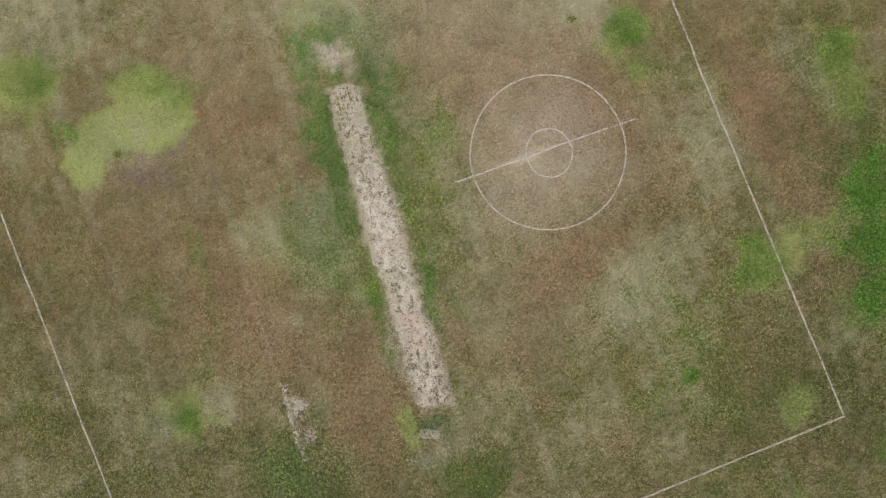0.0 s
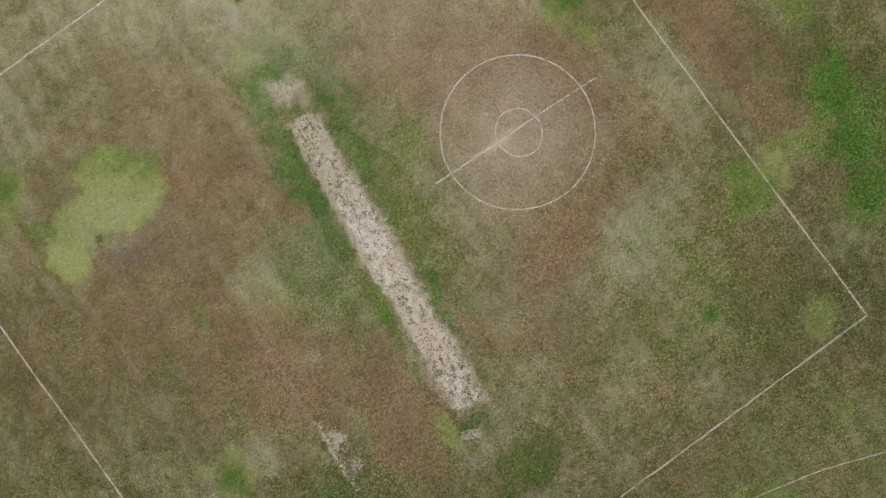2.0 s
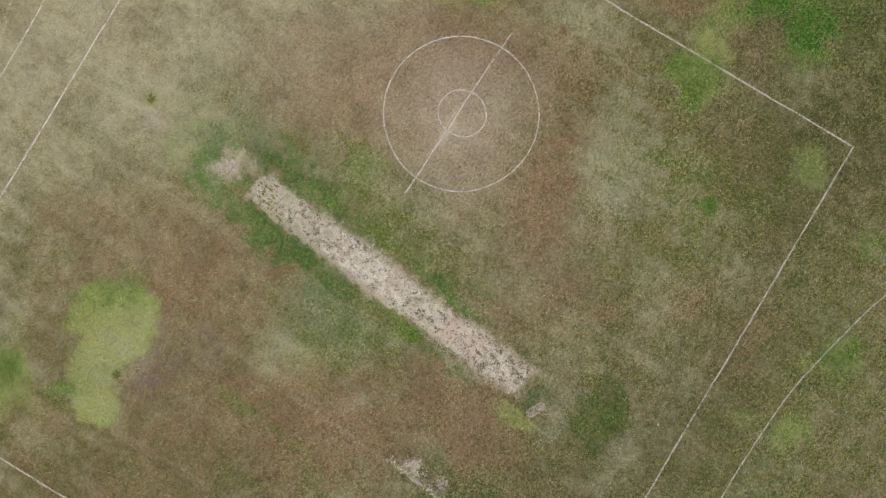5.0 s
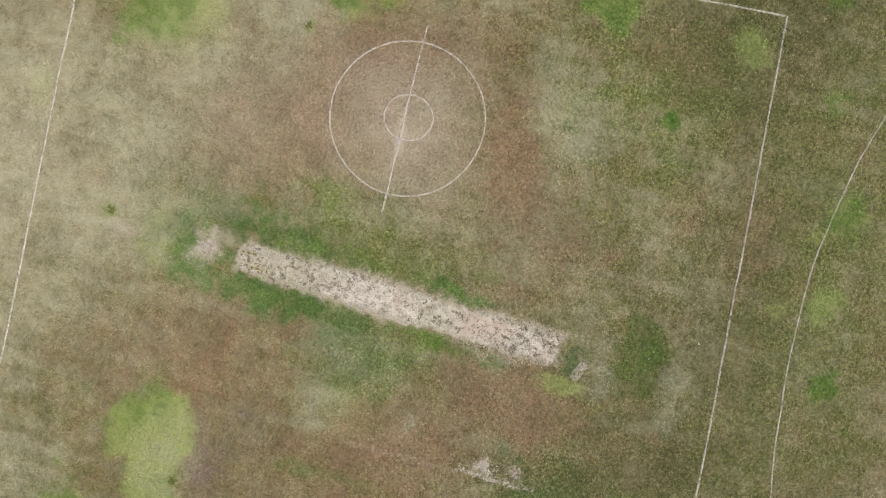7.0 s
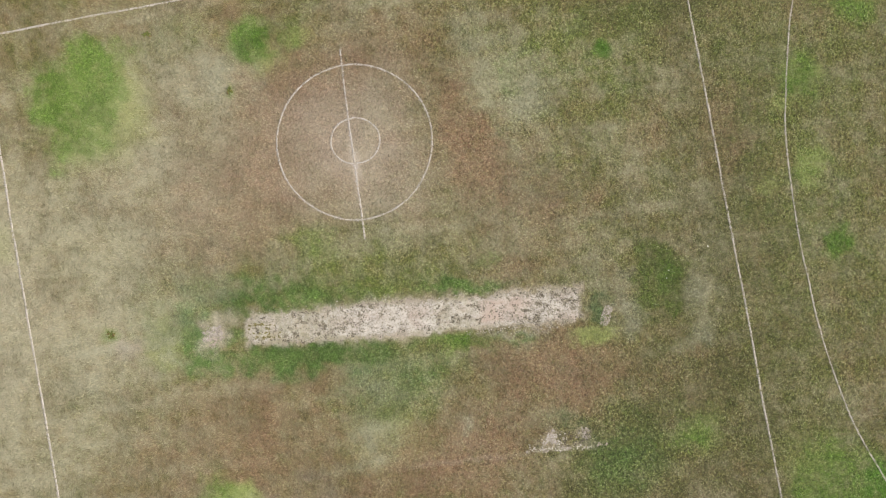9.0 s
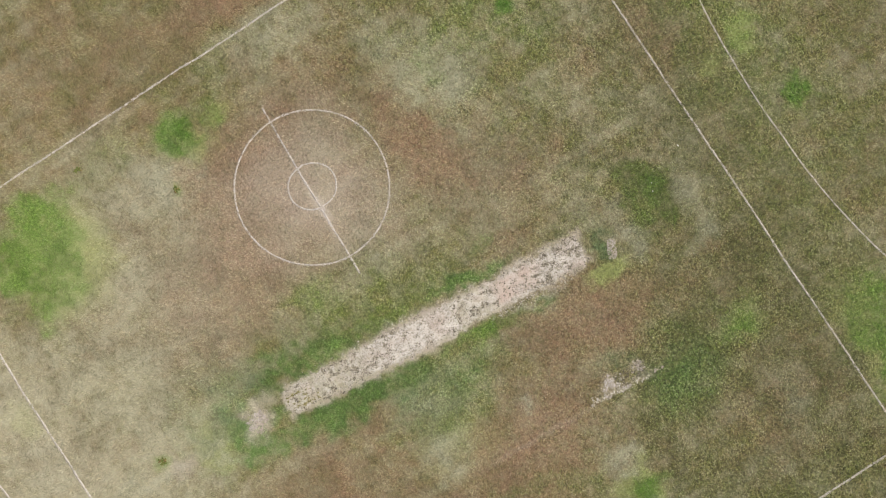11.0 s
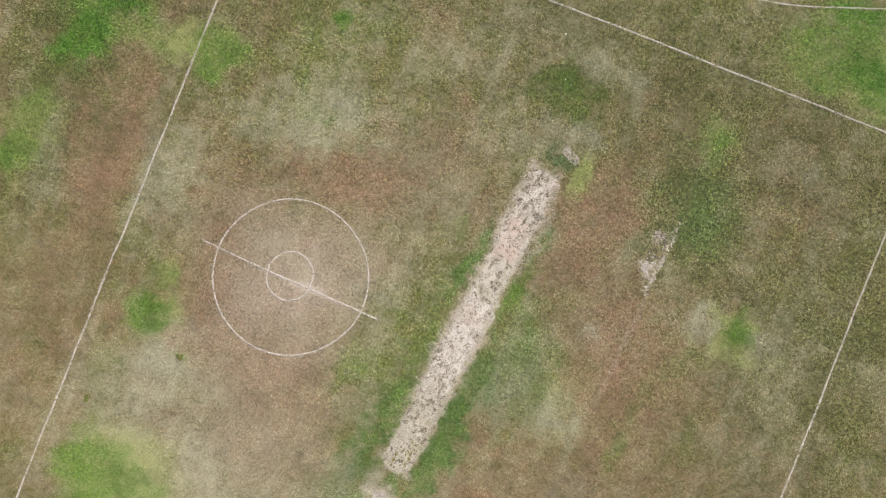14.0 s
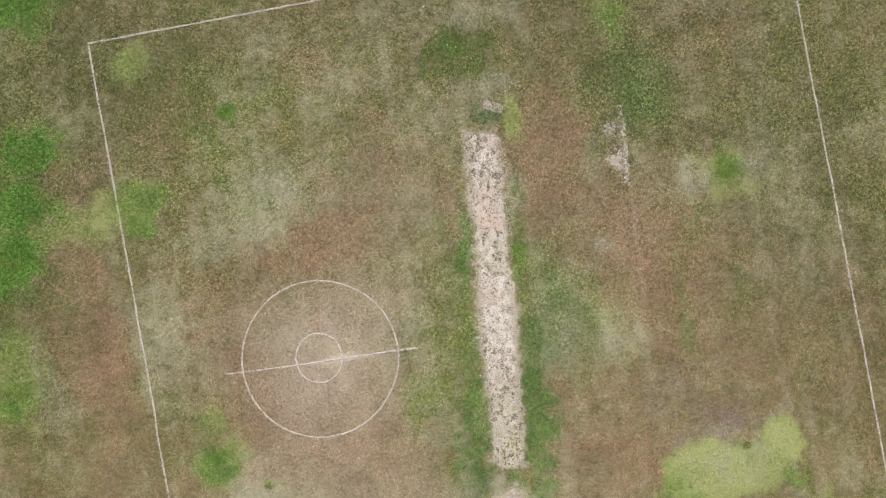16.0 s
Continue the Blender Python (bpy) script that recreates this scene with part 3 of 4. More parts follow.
    col = mixed(t, 1.0, col, grey.outputs[0], "MULTIPLY")
    t.links.new(col, shader.inputs["Base Color"])
    if not blades:
        bump = t.nodes.new("ShaderNodeBump")
        bump.inputs["Strength"].default_value, bump.inputs["Distance"].default_value = 0.8, 0.03
        t.links.new(noise_node(t, 16.0, 5.0, 0.7), bump.inputs["Height"])
        t.links.new(bump.outputs[0], shader.inputs["Normal"])
    return m


def earth_material(name, pale, dusty, dark):
    """Trodden earth: broad dusty stains, hand-sized mottles and fine grit, in clusters."""
    m, t, shader = nodes_of(name, 0.95)
    col = mixed(t, ranged(t, noise_node(t, 0.8, 4.0), 0.40, 0.62, 0.0, 1.0), pale, dusty)
    col = mixed(t, ranged(t, noise_node(t, 0.55, 3.0), 0.50, 0.66, 0.0, 0.55), col, tuple(v * k for v, k in zip(dusty, (1.02, 0.88, 0.84))))
    col = mixed(t, ranged(t, noise_node(t, 2.6, 4.0, 0.7), 0.54, 0.70, 0.0, 0.6), col, tuple(v * 0.72 for v in dusty))
    cluster = ranged(t, noise_node(t, 1.7, 3.0), 0.36, 0.60, 0.30, 1.0)
    mottle = ranged(t, noise_node(t, 7.0, 5.0, 0.72), 0.46, 0.62, 0.0, 0.75)
    col = mixed(t, maths(t, "MULTIPLY", mottle, cluster), col, dark)
    grit = ranged(t, noise_node(t, 22.0, 4.0, 0.75), 0.47, 0.62, 0.0, 0.9)
    col = mixed(t, maths(t, "MULTIPLY", grit, cluster), col, tuple(v * 0.7 for v in dark))
    stain = t.nodes.new("ShaderNodeAttribute")
    stain.attribute_name = "stain"
    shares = t.nodes.new("ShaderNodeSeparateColor")
    t.links.new(stain.outputs["Color"], shares.inputs[0])
    for share, tint in zip(list(shares.outputs)[:3], ((0.270, 0.255, 0.140), (0.455, 0.345, 0.290), (0.330, 0.270, 0.225))):
        col = mixed(t, share, col, tint)
    t.links.new(col, shader.inputs["Base Color"])
    bump = t.nodes.new("ShaderNodeBump")
    bump.inputs["Strength"].default_value, bump.inputs["Distance"].default_value = 0.8, 0.03
    t.links.new(noise_node(t, 14.0, 5.0, 0.7), bump.inputs["Height"])
    t.links.new(bump.outputs[0], shader.inputs["Normal"])
    return m


def plain_material(name, a, b, scale, roughness=0.9, low=0.4, high=0.6):
    m, t, shader = nodes_of(name, roughness)
    t.links.new(mixed(t, ranged(t, noise_node(t, scale, 4.0, 0.65), low, high, 0.0, 1.0), a, b), shader.inputs["Base Color"])
    return m


M_GROUND = turf_material("dry_turf_soil", False)
M_BLADES = turf_material("grass_blades", True)
M_CLAY = earth_material("worn_clay", (0.635, 0.575, 0.520), (0.515, 0.455, 0.405), (0.20, 0.172, 0.135))
M_DUST = earth_material("dusty_earth", (0.53, 0.465, 0.435), (0.42, 0.36, 0.33), (0.22, 0.19, 0.14))
M_CLUMP = plain_material("dead_grass_clump", (0.075, 0.062, 0.048), (0.16, 0.133, 0.102), 9.0)
M_CLUMP_GREY = plain_material("withered_grass_clump", (0.20, 0.175, 0.135), (0.33, 0.29, 0.22), 8.0)
M_CLUMP_GREEN = plain_material("weed_clump", (0.090, 0.075, 0.030), (0.27, 0.235, 0.095), 9.0)
M_CHALK = plain_material("worn_white_line_paint", (0.56, 0.50, 0.465), (0.44, 0.38, 0.335), 3.0, 0.9, 0.40, 0.68)
M_SMUDGE = plain_material("thin_spilled_paint", (0.50, 0.44, 0.405), (0.40, 0.345, 0.30), 5.0)
M_CRUMB = plain_material("pale_lime_crumbs", (0.64, 0.59, 0.53), (0.42, 0.37, 0.31), 12.0)


# ------------------------------------------------------------------ meshes
def mesh_object(name, verts, faces, material, parent=None, smooth=False):
    me = bpy.data.meshes.new(name)
    verts, faces = np.asarray(verts, dtype=np.float32), np.asarray(faces, dtype=np.int32)
    k = faces.shape[1]
    me.vertices.add(len(verts))
    me.vertices.foreach_set("co", verts.ravel())
    me.loops.add(faces.size)
    me.loops.foreach_set("vertex_index", faces.ravel())
    me.polygons.add(len(faces))
    me.polygons.foreach_set("loop_start", np.arange(0, faces.size, k, dtype=np.int32))
    if smooth:
        me.polygons.foreach_set("use_smooth", np.ones(len(faces), dtype=bool))
    me.update(calc_edges=True)
    me.materials.append(material)
    ob = new(name, me)
    if parent:
        ob.parent = parent
    return ob


def lay_cover(ob, shares, domain, chance=None):
    """Store the shares of ground cover on a mesh."""
    for layer, kinds in (("cover_dry", ("olive", "rust", "straw", "dark_dimmed")), ("cover_green", ("lime", "lush", "soil", "fresh")), ("cover_more", ("mauve", "deep", "grey", "teal"))):
        a = ob.data.attributes.new(layer, "FLOAT_COLOR", domain)
        a.data.foreach_set("color", np.stack([shares[k] for k in kinds], 1).astype(np.float32).ravel())
    if chance is not None:
        ob.data.attributes.new("chance", "FLOAT", domain).data.foreach_set("value", chance.astype(np.float32))


def relief(x, y):
    """Height of the ground: slight unevenness at two scales."""
    return 0.035 * fbm(x, y, 7.0, 1, 3) + 0.012 * fbm(x, y, 0.8, 3, 3)


MIDDLE = (3.7, -2.5)


def axis_steps(centre):
    inner = np.arange(-42, 42.01, 0.25)
    outer = 42 * 1.22 ** np.arange(1, 20)
    return centre + np.concatenate([-outer[::-1], inner, outer])


gx, gy = np.meshgrid(axis_steps(MIDDLE[0]), axis_steps(MIDDLE[1]), indexing="ij")
nx, ny = gx.shape
gx, gy = gx.ravel(), gy.ravel()
index = np.arange(nx * ny).reshape(nx, ny)
quads = np.stack([index[:-1, :-1], index[1:, :-1], index[1:, 1:], index[:-1, 1:]], -1).reshape(-1, 4)
ground = mesh_object("ground", np.stack([gx, gy, relief(gx, gy)], 1), quads, M_GROUND, smooth=True)
lay_cover(ground, cover(gx, gy), "POINT")
tagged(ground, "dry brown and olive turf of a sports field", "ground", kind="structure")


# ------------------------------------------------------------------ grass
def blades(name, x, y, long_low, long_high, wide, lean_low, lean_high, rng, shares):
    """Single tapered blades standing and lying on the ground at x, y."""
    n = len(x)
    turn = 1.4 * math.pi * fbm(x, y, 3.2, 2, 3) + 2.8 * (rng.random(n) - 0.5)
    lean = np.radians(lean_low + (lean_high - lean_low) * rng.random(n))
    length = long_low + (long_high - long_low) * rng.random(n)
    w = wide * (0.6 + 0.8 * rng.random(n)) / 2
    ax, ay = np.cos(turn), np.sin(turn)
    z = relief(x, y)
    reach = length * np.sin(lean)
    a = np.stack([x - ay * w, y + ax * w, z + 0.003], 1)
    b = np.stack([x + ay * w, y - ax * w, z + 0.003], 1)
    c = np.stack([x + ax * reach, y + ay * reach, z + length * np.cos(lean) + 0.004], 1)
    verts = np.stack([a, b, c], 1).reshape(-1, 3)
    ob = mesh_object(name, verts, np.arange(3 * n).reshape(-1, 3), M_BLADES)
    mix = 0.24 + 0.12 * step(7.0, -7.0, y)
    picked = {k: v + (np.clip((v - rng.random(n)) * 2.0 + 0.5, 0, 1) - v) * mix for k, v in shares.items()}
    lay_cover(ob, picked, "FACE", rng.random(n))
    return ob


rng = np.random.default_rng(5)
COUNT = 860000
radius, angle = 35.5 * np.sqrt(rng.random(COUNT)), rng.random(COUNT) * 2 * math.pi
bx, by = MIDDLE[0] + radius * np.cos(angle), MIDDLE[1] + radius * np.sin(angle)
across, along = strip_mask(bx, by)
on_strip = np.clip(np.minimum(across, along) / 0.5 + 0.45 + 0.45 * fbm(bx, by, 0.5, 2, 3), 0, 1)
shares = cover(bx, by)
kept = rng.random(COUNT) > np.maximum(on_strip * 0.985, shares["soil"] * 0.75)
bx, by = bx[kept], by[kept]
shares = {k: v[kept] for k, v in shares.items()}
grass = blades("short_grass", bx, by, 0.09, 0.22, 0.042, 42, 82, rng, shares)
tagged(grass, "short mown dry grass, brown, straw and olive blades", "grass", kind="stuff")


def green_patch(x, y, rx, ry, turn, label, tall=0.16, count=5200):
    """A patch of taller, denser green grass."""
    r = np.random.default_rng(int(abs(x * 131 + y * 17)) + 3)
    n = int(min(26000, count * max(0.4, rx * ry)))
    px, py = x + (r.random(n) * 2 - 1) * rx * 1.7, y + (r.random(n) * 2 - 1) * ry * 1.7
    s = cover(px, py)
    dense = np.maximum(np.maximum(s["lush"], s["lime"]), s["fresh"])
    inside = patch_mask((x, y, rx, ry, radians(turn), 1.0, 0.4, 1.0), px, py)
    stay = (r.random(n) < dense * inside * 1.1) & (s["soil"] < 0.5)
    if stay.sum() < 30:
        return None
    ob = blades("grass_patch", px[stay], py[stay], tall * 0.5, tall, 0.030, 20, 72, r, {k: v[stay] for k, v in s.items()})
    return tagged(ob, label, "grass patch", "green grass patches", "stuff")


GREEN, PALE = "patch of dense bright green grass in dry turf", "pale yellow-green patch of soft weedy grass"
green_patch(15.0, 20.0, 3.6, 3.0, 10, "large patch of dense mid-green grass in dry turf")
green_patch(18.2, 9.0, 1.7, 2.0, 0, GREEN)
green_patch(29.0, -11.8, 1.8, 1.6, 0, GREEN)
green_patch(29.6, -6.6, 2.2, 3.2, 0, "dark green patch of thick grass beyond the sideline")
green_patch(23.2, -7.3, 1.9, 2.1, 0, "yellow-green grass patch crossed by the white sideline")
green_patch(29.0, -20.6, 1.8, 1.8, 0, GREEN)
green_patch(30.7, 3.2, 1.9, 2.8, 0, GREEN)
green_patch(16.4, -13.3, 0.6, 0.7, 0, "small tuft of deep green grass in olive turf")
green_patch(22.6, -16.8, 1.2, 1.2, 0, PALE)
green_patch(1.4, -16.5, 2.1, 1.6, 0, "dark olive-green grass patch near the cricket strip")
green_patch(-8.45, -18.25, 1.0, 1.0, 0, "small tuft of deep green grass in olive turf")
green_patch(-15.1, -7.7, 1.6, 1.8, 0, "small green tuft ringed with pale yellow-green grass")
green_patch(-19.4, 15.7, 1.9, 2.0, 0, GREEN)
green_patch(-14.2, 11.3, 4.8, 3.6, -15, "large pale yellow-green patch of soft weedy grass")
green_patch(-1.65, -12.0, 0.8, 1.4, 8, PALE)
green_patch(3.2, -27.8, 1.1, 1.1, 0, GREEN)
green_patch(13.8, -25.8, 1.5, 1.5, 0, GREEN)
green_patch(-13.2, -26.0, 3.0, 2.2, 8, GREEN)
green_patch(-0.9, 15.7, 1.6, 1.3, 0, PALE)
green_patch(-2.0, 7.2, 1.0, 5.6, 2, "band of lush green grass beside the clay strip")
green_patch(-1.8, -3.0, 0.7, 2.4, -4, "band of lush green grass beside the clay strip")
green_patch(1.9, 8.0, 1.1, 4.4, -4, "band of lush green grass beside the clay strip")
green_patch(1.85, -3.4, 0.6, 2.6, -4, "band of lush green grass beside the clay strip")


# ------------------------------------------------------------------ white field lines
def painted(name, points, width, label, seed, fade=0.02):
    """A worn painted line on the turf along points half a hand apart, slightly raised on the trodden grass."""
    r = np.random.default_rng(seed)
    p = np.asarray(points)
    way = np.gradient(p, axis=0)
    way /= np.linalg.norm(way, axis=1, keepdims=True)
    side = np.stack([-way[:, 1], way[:, 0]], 1)
    n = len(p)
    s = np.arange(n) * 0.08
    sway = 0.045 * fbm(s, s * 0 + seed * 3.1, 4.0, seed, 3)
    left = width / 2 * (1 + 0.3 * fbm(s, s * 0 + seed, 0.5, 2, 3)) + 0.012 * r.random(n)
    right = width / 2 * (1 + 0.3 * fbm(s, s * 0 + seed + 40, 0.5, 4, 3)) + 0.012 * r.random(n)
    a, b = p + side * (sway + left)[:, None], p + side * (sway - right)[:, None]
    z = relief(p[:, 0], p[:, 1]) + 0.022 + 0.012 * fbm(p[:, 0], p[:, 1], 0.3, 3, 2)
    low = z - 0.028
    verts = np.concatenate([np.c_[a, z], np.c_[b, z], np.c_[a, low], np.c_[b, low]])
    i = np.arange(n - 1)
    i = i[r.random(n - 1) > fade]
    top = np.stack([i + n, i + n + 1, i + 1, i], 1)
    one = np.stack([i, i + 1, i + 1 + 2 * n, i + 2 * n], 1)
    two = np.stack([i + 3 * n, i + 1 + 3 * n, i + 1 + n, i + n], 1)
    verts, quads = [verts], [np.concatenate([top, one, two])]
    # stray painted blades on both sides of the line
    m = n * 5
    k = r.integers(0, n, m)
    off = r.normal(0, width * 0.42, m) + sway[k]
    root = p[k] + side[k] * off[:, None] + way[k] * (r.random(m)[:, None] - 0.5) * 0.1
    turn = r.random(m) * 2 * math.pi
    d, w = np.stack([np.cos(turn), np.sin(turn)], 1), 0.008 + 0.008 * r.random(m)[:, None]
    d2 = np.stack([-d[:, 1], d[:, 0]], 1)
    zz = relief(root[:, 0], root[:, 1])
    tip = root + d * (0.03 + 0.05 * r.random(m)[:, None])
    verts.append(np.stack([np.c_[root - d2 * w, zz], np.c_[root + d2 * w, zz], np.c_[tip + d2 * w * 0.5, zz + 0.05], np.c_[tip - d2 * w * 0.5, zz + 0.05]], 1).reshape(-1, 3))
    quads.append(4 * n + np.arange(4 * m).reshape(-1, 4))
    ob = mesh_object(name, np.concatenate(verts), np.concatenate(quads), M_CHALK)
    return tagged(ob, label, "line marking", "white field lines")


def straight(x0, y0, x1, y1):
    n = int(math.hypot(x1 - x0, y1 - y0) / 0.08) + 2
    f = np.linspace(0, 1, n)
    return np.stack([x0 + (x1 - x0) * f, y0 + (y1 - y0) * f], 1)


def round_line(cx, cy, r, start, end, long=1.0, uneven=((0, 0), (360, 0))):
    """A round line by eye and rope: radius, span in degrees, and where it strays outwards, as (degrees, metres)."""
    n = int(abs(radians(end - start)) * r / 0.08) + 2
    a = np.radians(np.linspace(start, end, n))
    r = r + np.interp(np.degrees(a), *zip(*uneven))
    return np.stack([cx + r * np.cos(a), cy + r * long * np.sin(a)], 1)


SE, SW, NW, NE = (25.08, -18.24), (-19.74, -23.99), (-25.14, 21.01), (19.42, 26.29)
painted("sideline", straight(*NE, *SE), 0.095, "straight worn white sideline painted on dry turf", 3)
painted("goal_line", straight(*SE, *SW), 0.095, "straight worn white goal line painted on turf", 4)
painted("sideline", straight(*SW, *NW), 0.095, "straight worn white sideline painted on dry turf", 5)
painted("goal_line", straight(*NW, *NE), 0.11, "straight worn white goal line painted on turf", 6)
painted("boundary_arc", round_line(9.2, -71.5, 46.73, 45, 125, uneven=((60, 0.4), (72, 0.28), (76, 0.15), (80, 0.18), (84, 0.10), (87, 0.12), (91, 0.02), (97, -0.04), (100, -0.08), (104, 0.0), (108, 0.08), (112, 0.15), (116, 0.05))), 0.07, "thin curved white boundary line painted on turf", 7)
painted("boundary_arc", round_line(-7.5, 74.0, 46.7, 225, 320, uneven=((262, 0.15), (266, 0.11), (270, 0.04), (275, -0.1), (282, -0.29), (288, -0.29), (320, -0.3))), 0.085, "thin curved white boundary line painted on turf", 8)
painted("centre_circle", round_line(11.4, 2.75, 4.95, 0, 360.6), 0.085, "large white centre circle painted on dry turf", 9)
painted("inner_circle", round_line(11.42, 2.80, 1.40, 0, 361, uneven=((0, 0.10), (45, 0.09), (90, 0.06), (130, 0.02), (190, 0.0), (225, 0.14), (260, 0.25), (290, 0.28), (315, 0.18), (345, 0.11), (361, 0.10))), 0.085, "small worn white circle inside the centre circle", 10)
painted("halfway_mark", straight(17.4, 3.41, 5.17, 2.40), 0.09, "short white line crossing the centre circle", 11)


# ------------------------------------------------------------------ bare ground: strip, scrapes
def crust(name, x0, x1, y0, y1, cell, inside, material, parent=None, lift=0.012, swell=0.012):
    """A slab of bare earth on a fine grid with an uneven, broken rim; inside(x, y) > 0 where it lies."""
    xs, ys = np.arange(x0, x1, cell), np.arange(y0, y1, cell)
    x, y = np.meshgrid(xs, ys, indexing="ij")
    m, n = x.shape
    r = np.random.default_rng(len(name) * 7 + int(abs(y0) * 10))
    x, y = x + (r.random(x.shape) - 0.5) * cell * 0.5, y + (r.random(y.shape) - 0.5) * cell * 0.5
    keep = inside(x, y) > 0
    z = relief(x, y) + np.where(keep, lift, -0.01) + np.where(keep, swell * fbm(x, y, 0.3, 2, 3), 0)
    k = np.arange(m * n).reshape(m, n)
    faces = np.stack([k[:-1, :-1], k[1:, :-1], k[1:, 1:], k[:-1, 1:]], -1).reshape(-1, 4)
    flag = keep.ravel()
    faces = faces[flag[faces].sum(1) >= 2]
    used = np.unique(faces)
    renumber = np.zeros(m * n, dtype=np.int64)
    renumber[used] = np.arange(len(used))
    verts = np.stack([x.ravel(), y.ravel(), z.ravel()], 1)[used]
    return mesh_object(name, verts, renumber[faces], material, parent, smooth=True)


def clumps(name, x, y, size, material, parent, rng, height=0.035):
    """Low ragged mounds of dead grass or crumbs, joined."""
    n, k = len(x), 11
    a = np.linspace(0, 2 * math.pi, k, endpoint=False)[None] + rng.random((n, 1)) * 6
    r = size[:, None] * (0.50 + 0.85 * rng.random((n, k)) ** 1.3)
    stretch, turn = np.exp(0.28 * rng.normal(size=(n, 1))), rng.random((n, 1)) * math.pi
    du, dv = r * np.cos(a) * stretch, r * np.sin(a) / stretch
    dx, dy = du * np.cos(turn) - dv * np.sin(turn), du * np.sin(turn) + dv * np.cos(turn)
    z = relief(x, y)
    rim = np.stack([x[:, None] + dx, y[:, None] + dy, np.repeat(z[:, None] + 0.008, k, 1)], -1)
    top = np.stack([x + size * 0.2 * (rng.random(n) - 0.5), y + size * 0.2 * (rng.random(n) - 0.5), z + height * (0.5 + rng.random(n))], -1)[:, None]
    verts = np.concatenate([rim, top], 1).reshape(-1, 3)
    base = (np.arange(n) * (k + 1))[:, None, None]
    i = np.arange(k)
    tri = np.stack([i, (i + 1) % k, np.full(k, k)], 1)[None]
    return mesh_object(name, verts, (base + tri).reshape(-1, 3), material, parent)


pitch = tagged(new("cricket_pitch"), "worn pale clay cricket pitch strip with dark grass clumps", "cricket pitch")


def strip_inside(x, y):
    a, b = strip_mask(x, y)
    return np.minimum(a, b) + 0.05 * fbm(x, y, 0.18, 6, 2)


clay = crust("clay_surface", -1.9, 2.1, -11.9, 10.9, 0.05, strip_inside, M_CLAY, pitch)
cx, cy = np.array([v.co[:2] for v in clay.data.vertices]).T
cu = strip_side(cx, cy)[0]
speck, cloud = fbm(cx, cy, 0.24, 6, 3), fbm(cx, cy, 0.9, 2, 3)
# grass thatch creeping in, trodden pink clay, grey dust along the rims and at the ends
mossy = step(3.0, 6.5, cy) * 0.30 + (step(-5.2, -4.2, cy) - step(-2.4, -1.2, cy)) * 0.22 + 0.30 * step(0.70, 1.05, abs(cu))
mossy = np.clip(mossy * (1 + 0.6 * cloud) + 0.55 * (mossy + 0.10) * speck, 0, 0.8)
pink = np.clip(0.75 * (step(-8.0, -6.6, cy) - step(-5.0, -4.2, cy)) * (1 - step(0.4, 0.9, abs(cu - 0.05))) * (1 + 0.5 * cloud) + 0.22 * cloud, 0, 0.8)
dusty = np.clip(0.45 * step(0.80, 1.10, abs(cu)) * step(-2.0, 0.5, cy) + 0.30 * step(0.75, 1.05, cu) + 0.40 * step(-8.8, -10.4, cy) * step(0.2, 0.8, cu) + 0.30 * step(9.2, 10.2, cy) + 0.35 * speck * step(-8.0, -9.5, cy), 0, 0.75)
taint = np.stack([mossy, pink, dusty, np.ones_like(cx)], 1).astype(np.float32)
clay.data.attributes.new("stain", "FLOAT_COLOR", "POINT").data.foreach_set("color", taint.ravel())

rng = np.random.default_rng(21)
TRIES = 30000
sx, sy = rng.random(TRIES) * 3.2 - 1.6, rng.random(TRIES) * 21.8 - 11.4
u, v = strip_side(sx, sy)


def stretch_of(low, high, soft=0.8):
    """1 between two places along the strip, falling off softly past them."""
    return step(low - soft, low, sy) - step(high, high + soft, sy)


density = 0.40 + 0.62 * stretch_of(-11.5, -8.0) + 0.16 * stretch_of(-8.0, -6.6) + 0.24 * stretch_of(-4.6, -2.8) + 0.12 * stretch_of(3.2, 5.0)
density = density + 0.26 * stretch_of(5.4, 7.4) - 0.18 * stretch_of(-6.2, -5.2) - 0.14 * stretch_of(0.2, 2.4)
density = density + 0.45 * stretch_of(-11.5, -9.8) * step(0.45, 0.9, u) + 0.30 * stretch_of(-9.5, -4.4) * step(-0.75, -1.0, u) + 0.22 * step(0.75, 1.0, u)
# they stand in small ragged clusters
cluster = fbm(sx, sy, 0.22, 3, 3)
density = density * (0.20 + 1.05 * step(0.10, 0.36, cluster + 0.30 * (density - 0.35)))
ok = (strip_inside(sx, sy) > 0.02) & (rng.random(TRIES) < density)
sx, sy, cluster = sx[ok], sy[ok], cluster[ok]
size = 0.016 + 0.030 * rng.random(len(sx)) ** 1.6 + 0.030 * step(0.2, 0.6, cluster) * (0.45 + 0.55 * step(-6.5, -8.0, sy))
grey = rng.random(len(sx)) < 0.45
tagged(clumps("dead_grass_clumps", sx[~grey], sy[~grey], size[~grey], M_CLUMP, pitch, rng), "dark brown clumps of dead grass", kind="stuff")
tagged(clumps("withered_clumps", sx[grey], sy[grey], size[grey] * 1.15, M_CLUMP_GREY, pitch, rng), "grey-brown withered grass clumps", kind="stuff")
# creeping yellowish weeds in short broken rows at the north end
row = rng.integers(0, 4, 520)
wx, wy = -0.72 + row * 0.27 + rng.normal(0, 0.05, 520), 8.1 + 2.05 * rng.random(520)
shown = fbm(wx, wy, 0.35, 5, 3) > -0.05
wx, wy = wx[shown], wy[shown]
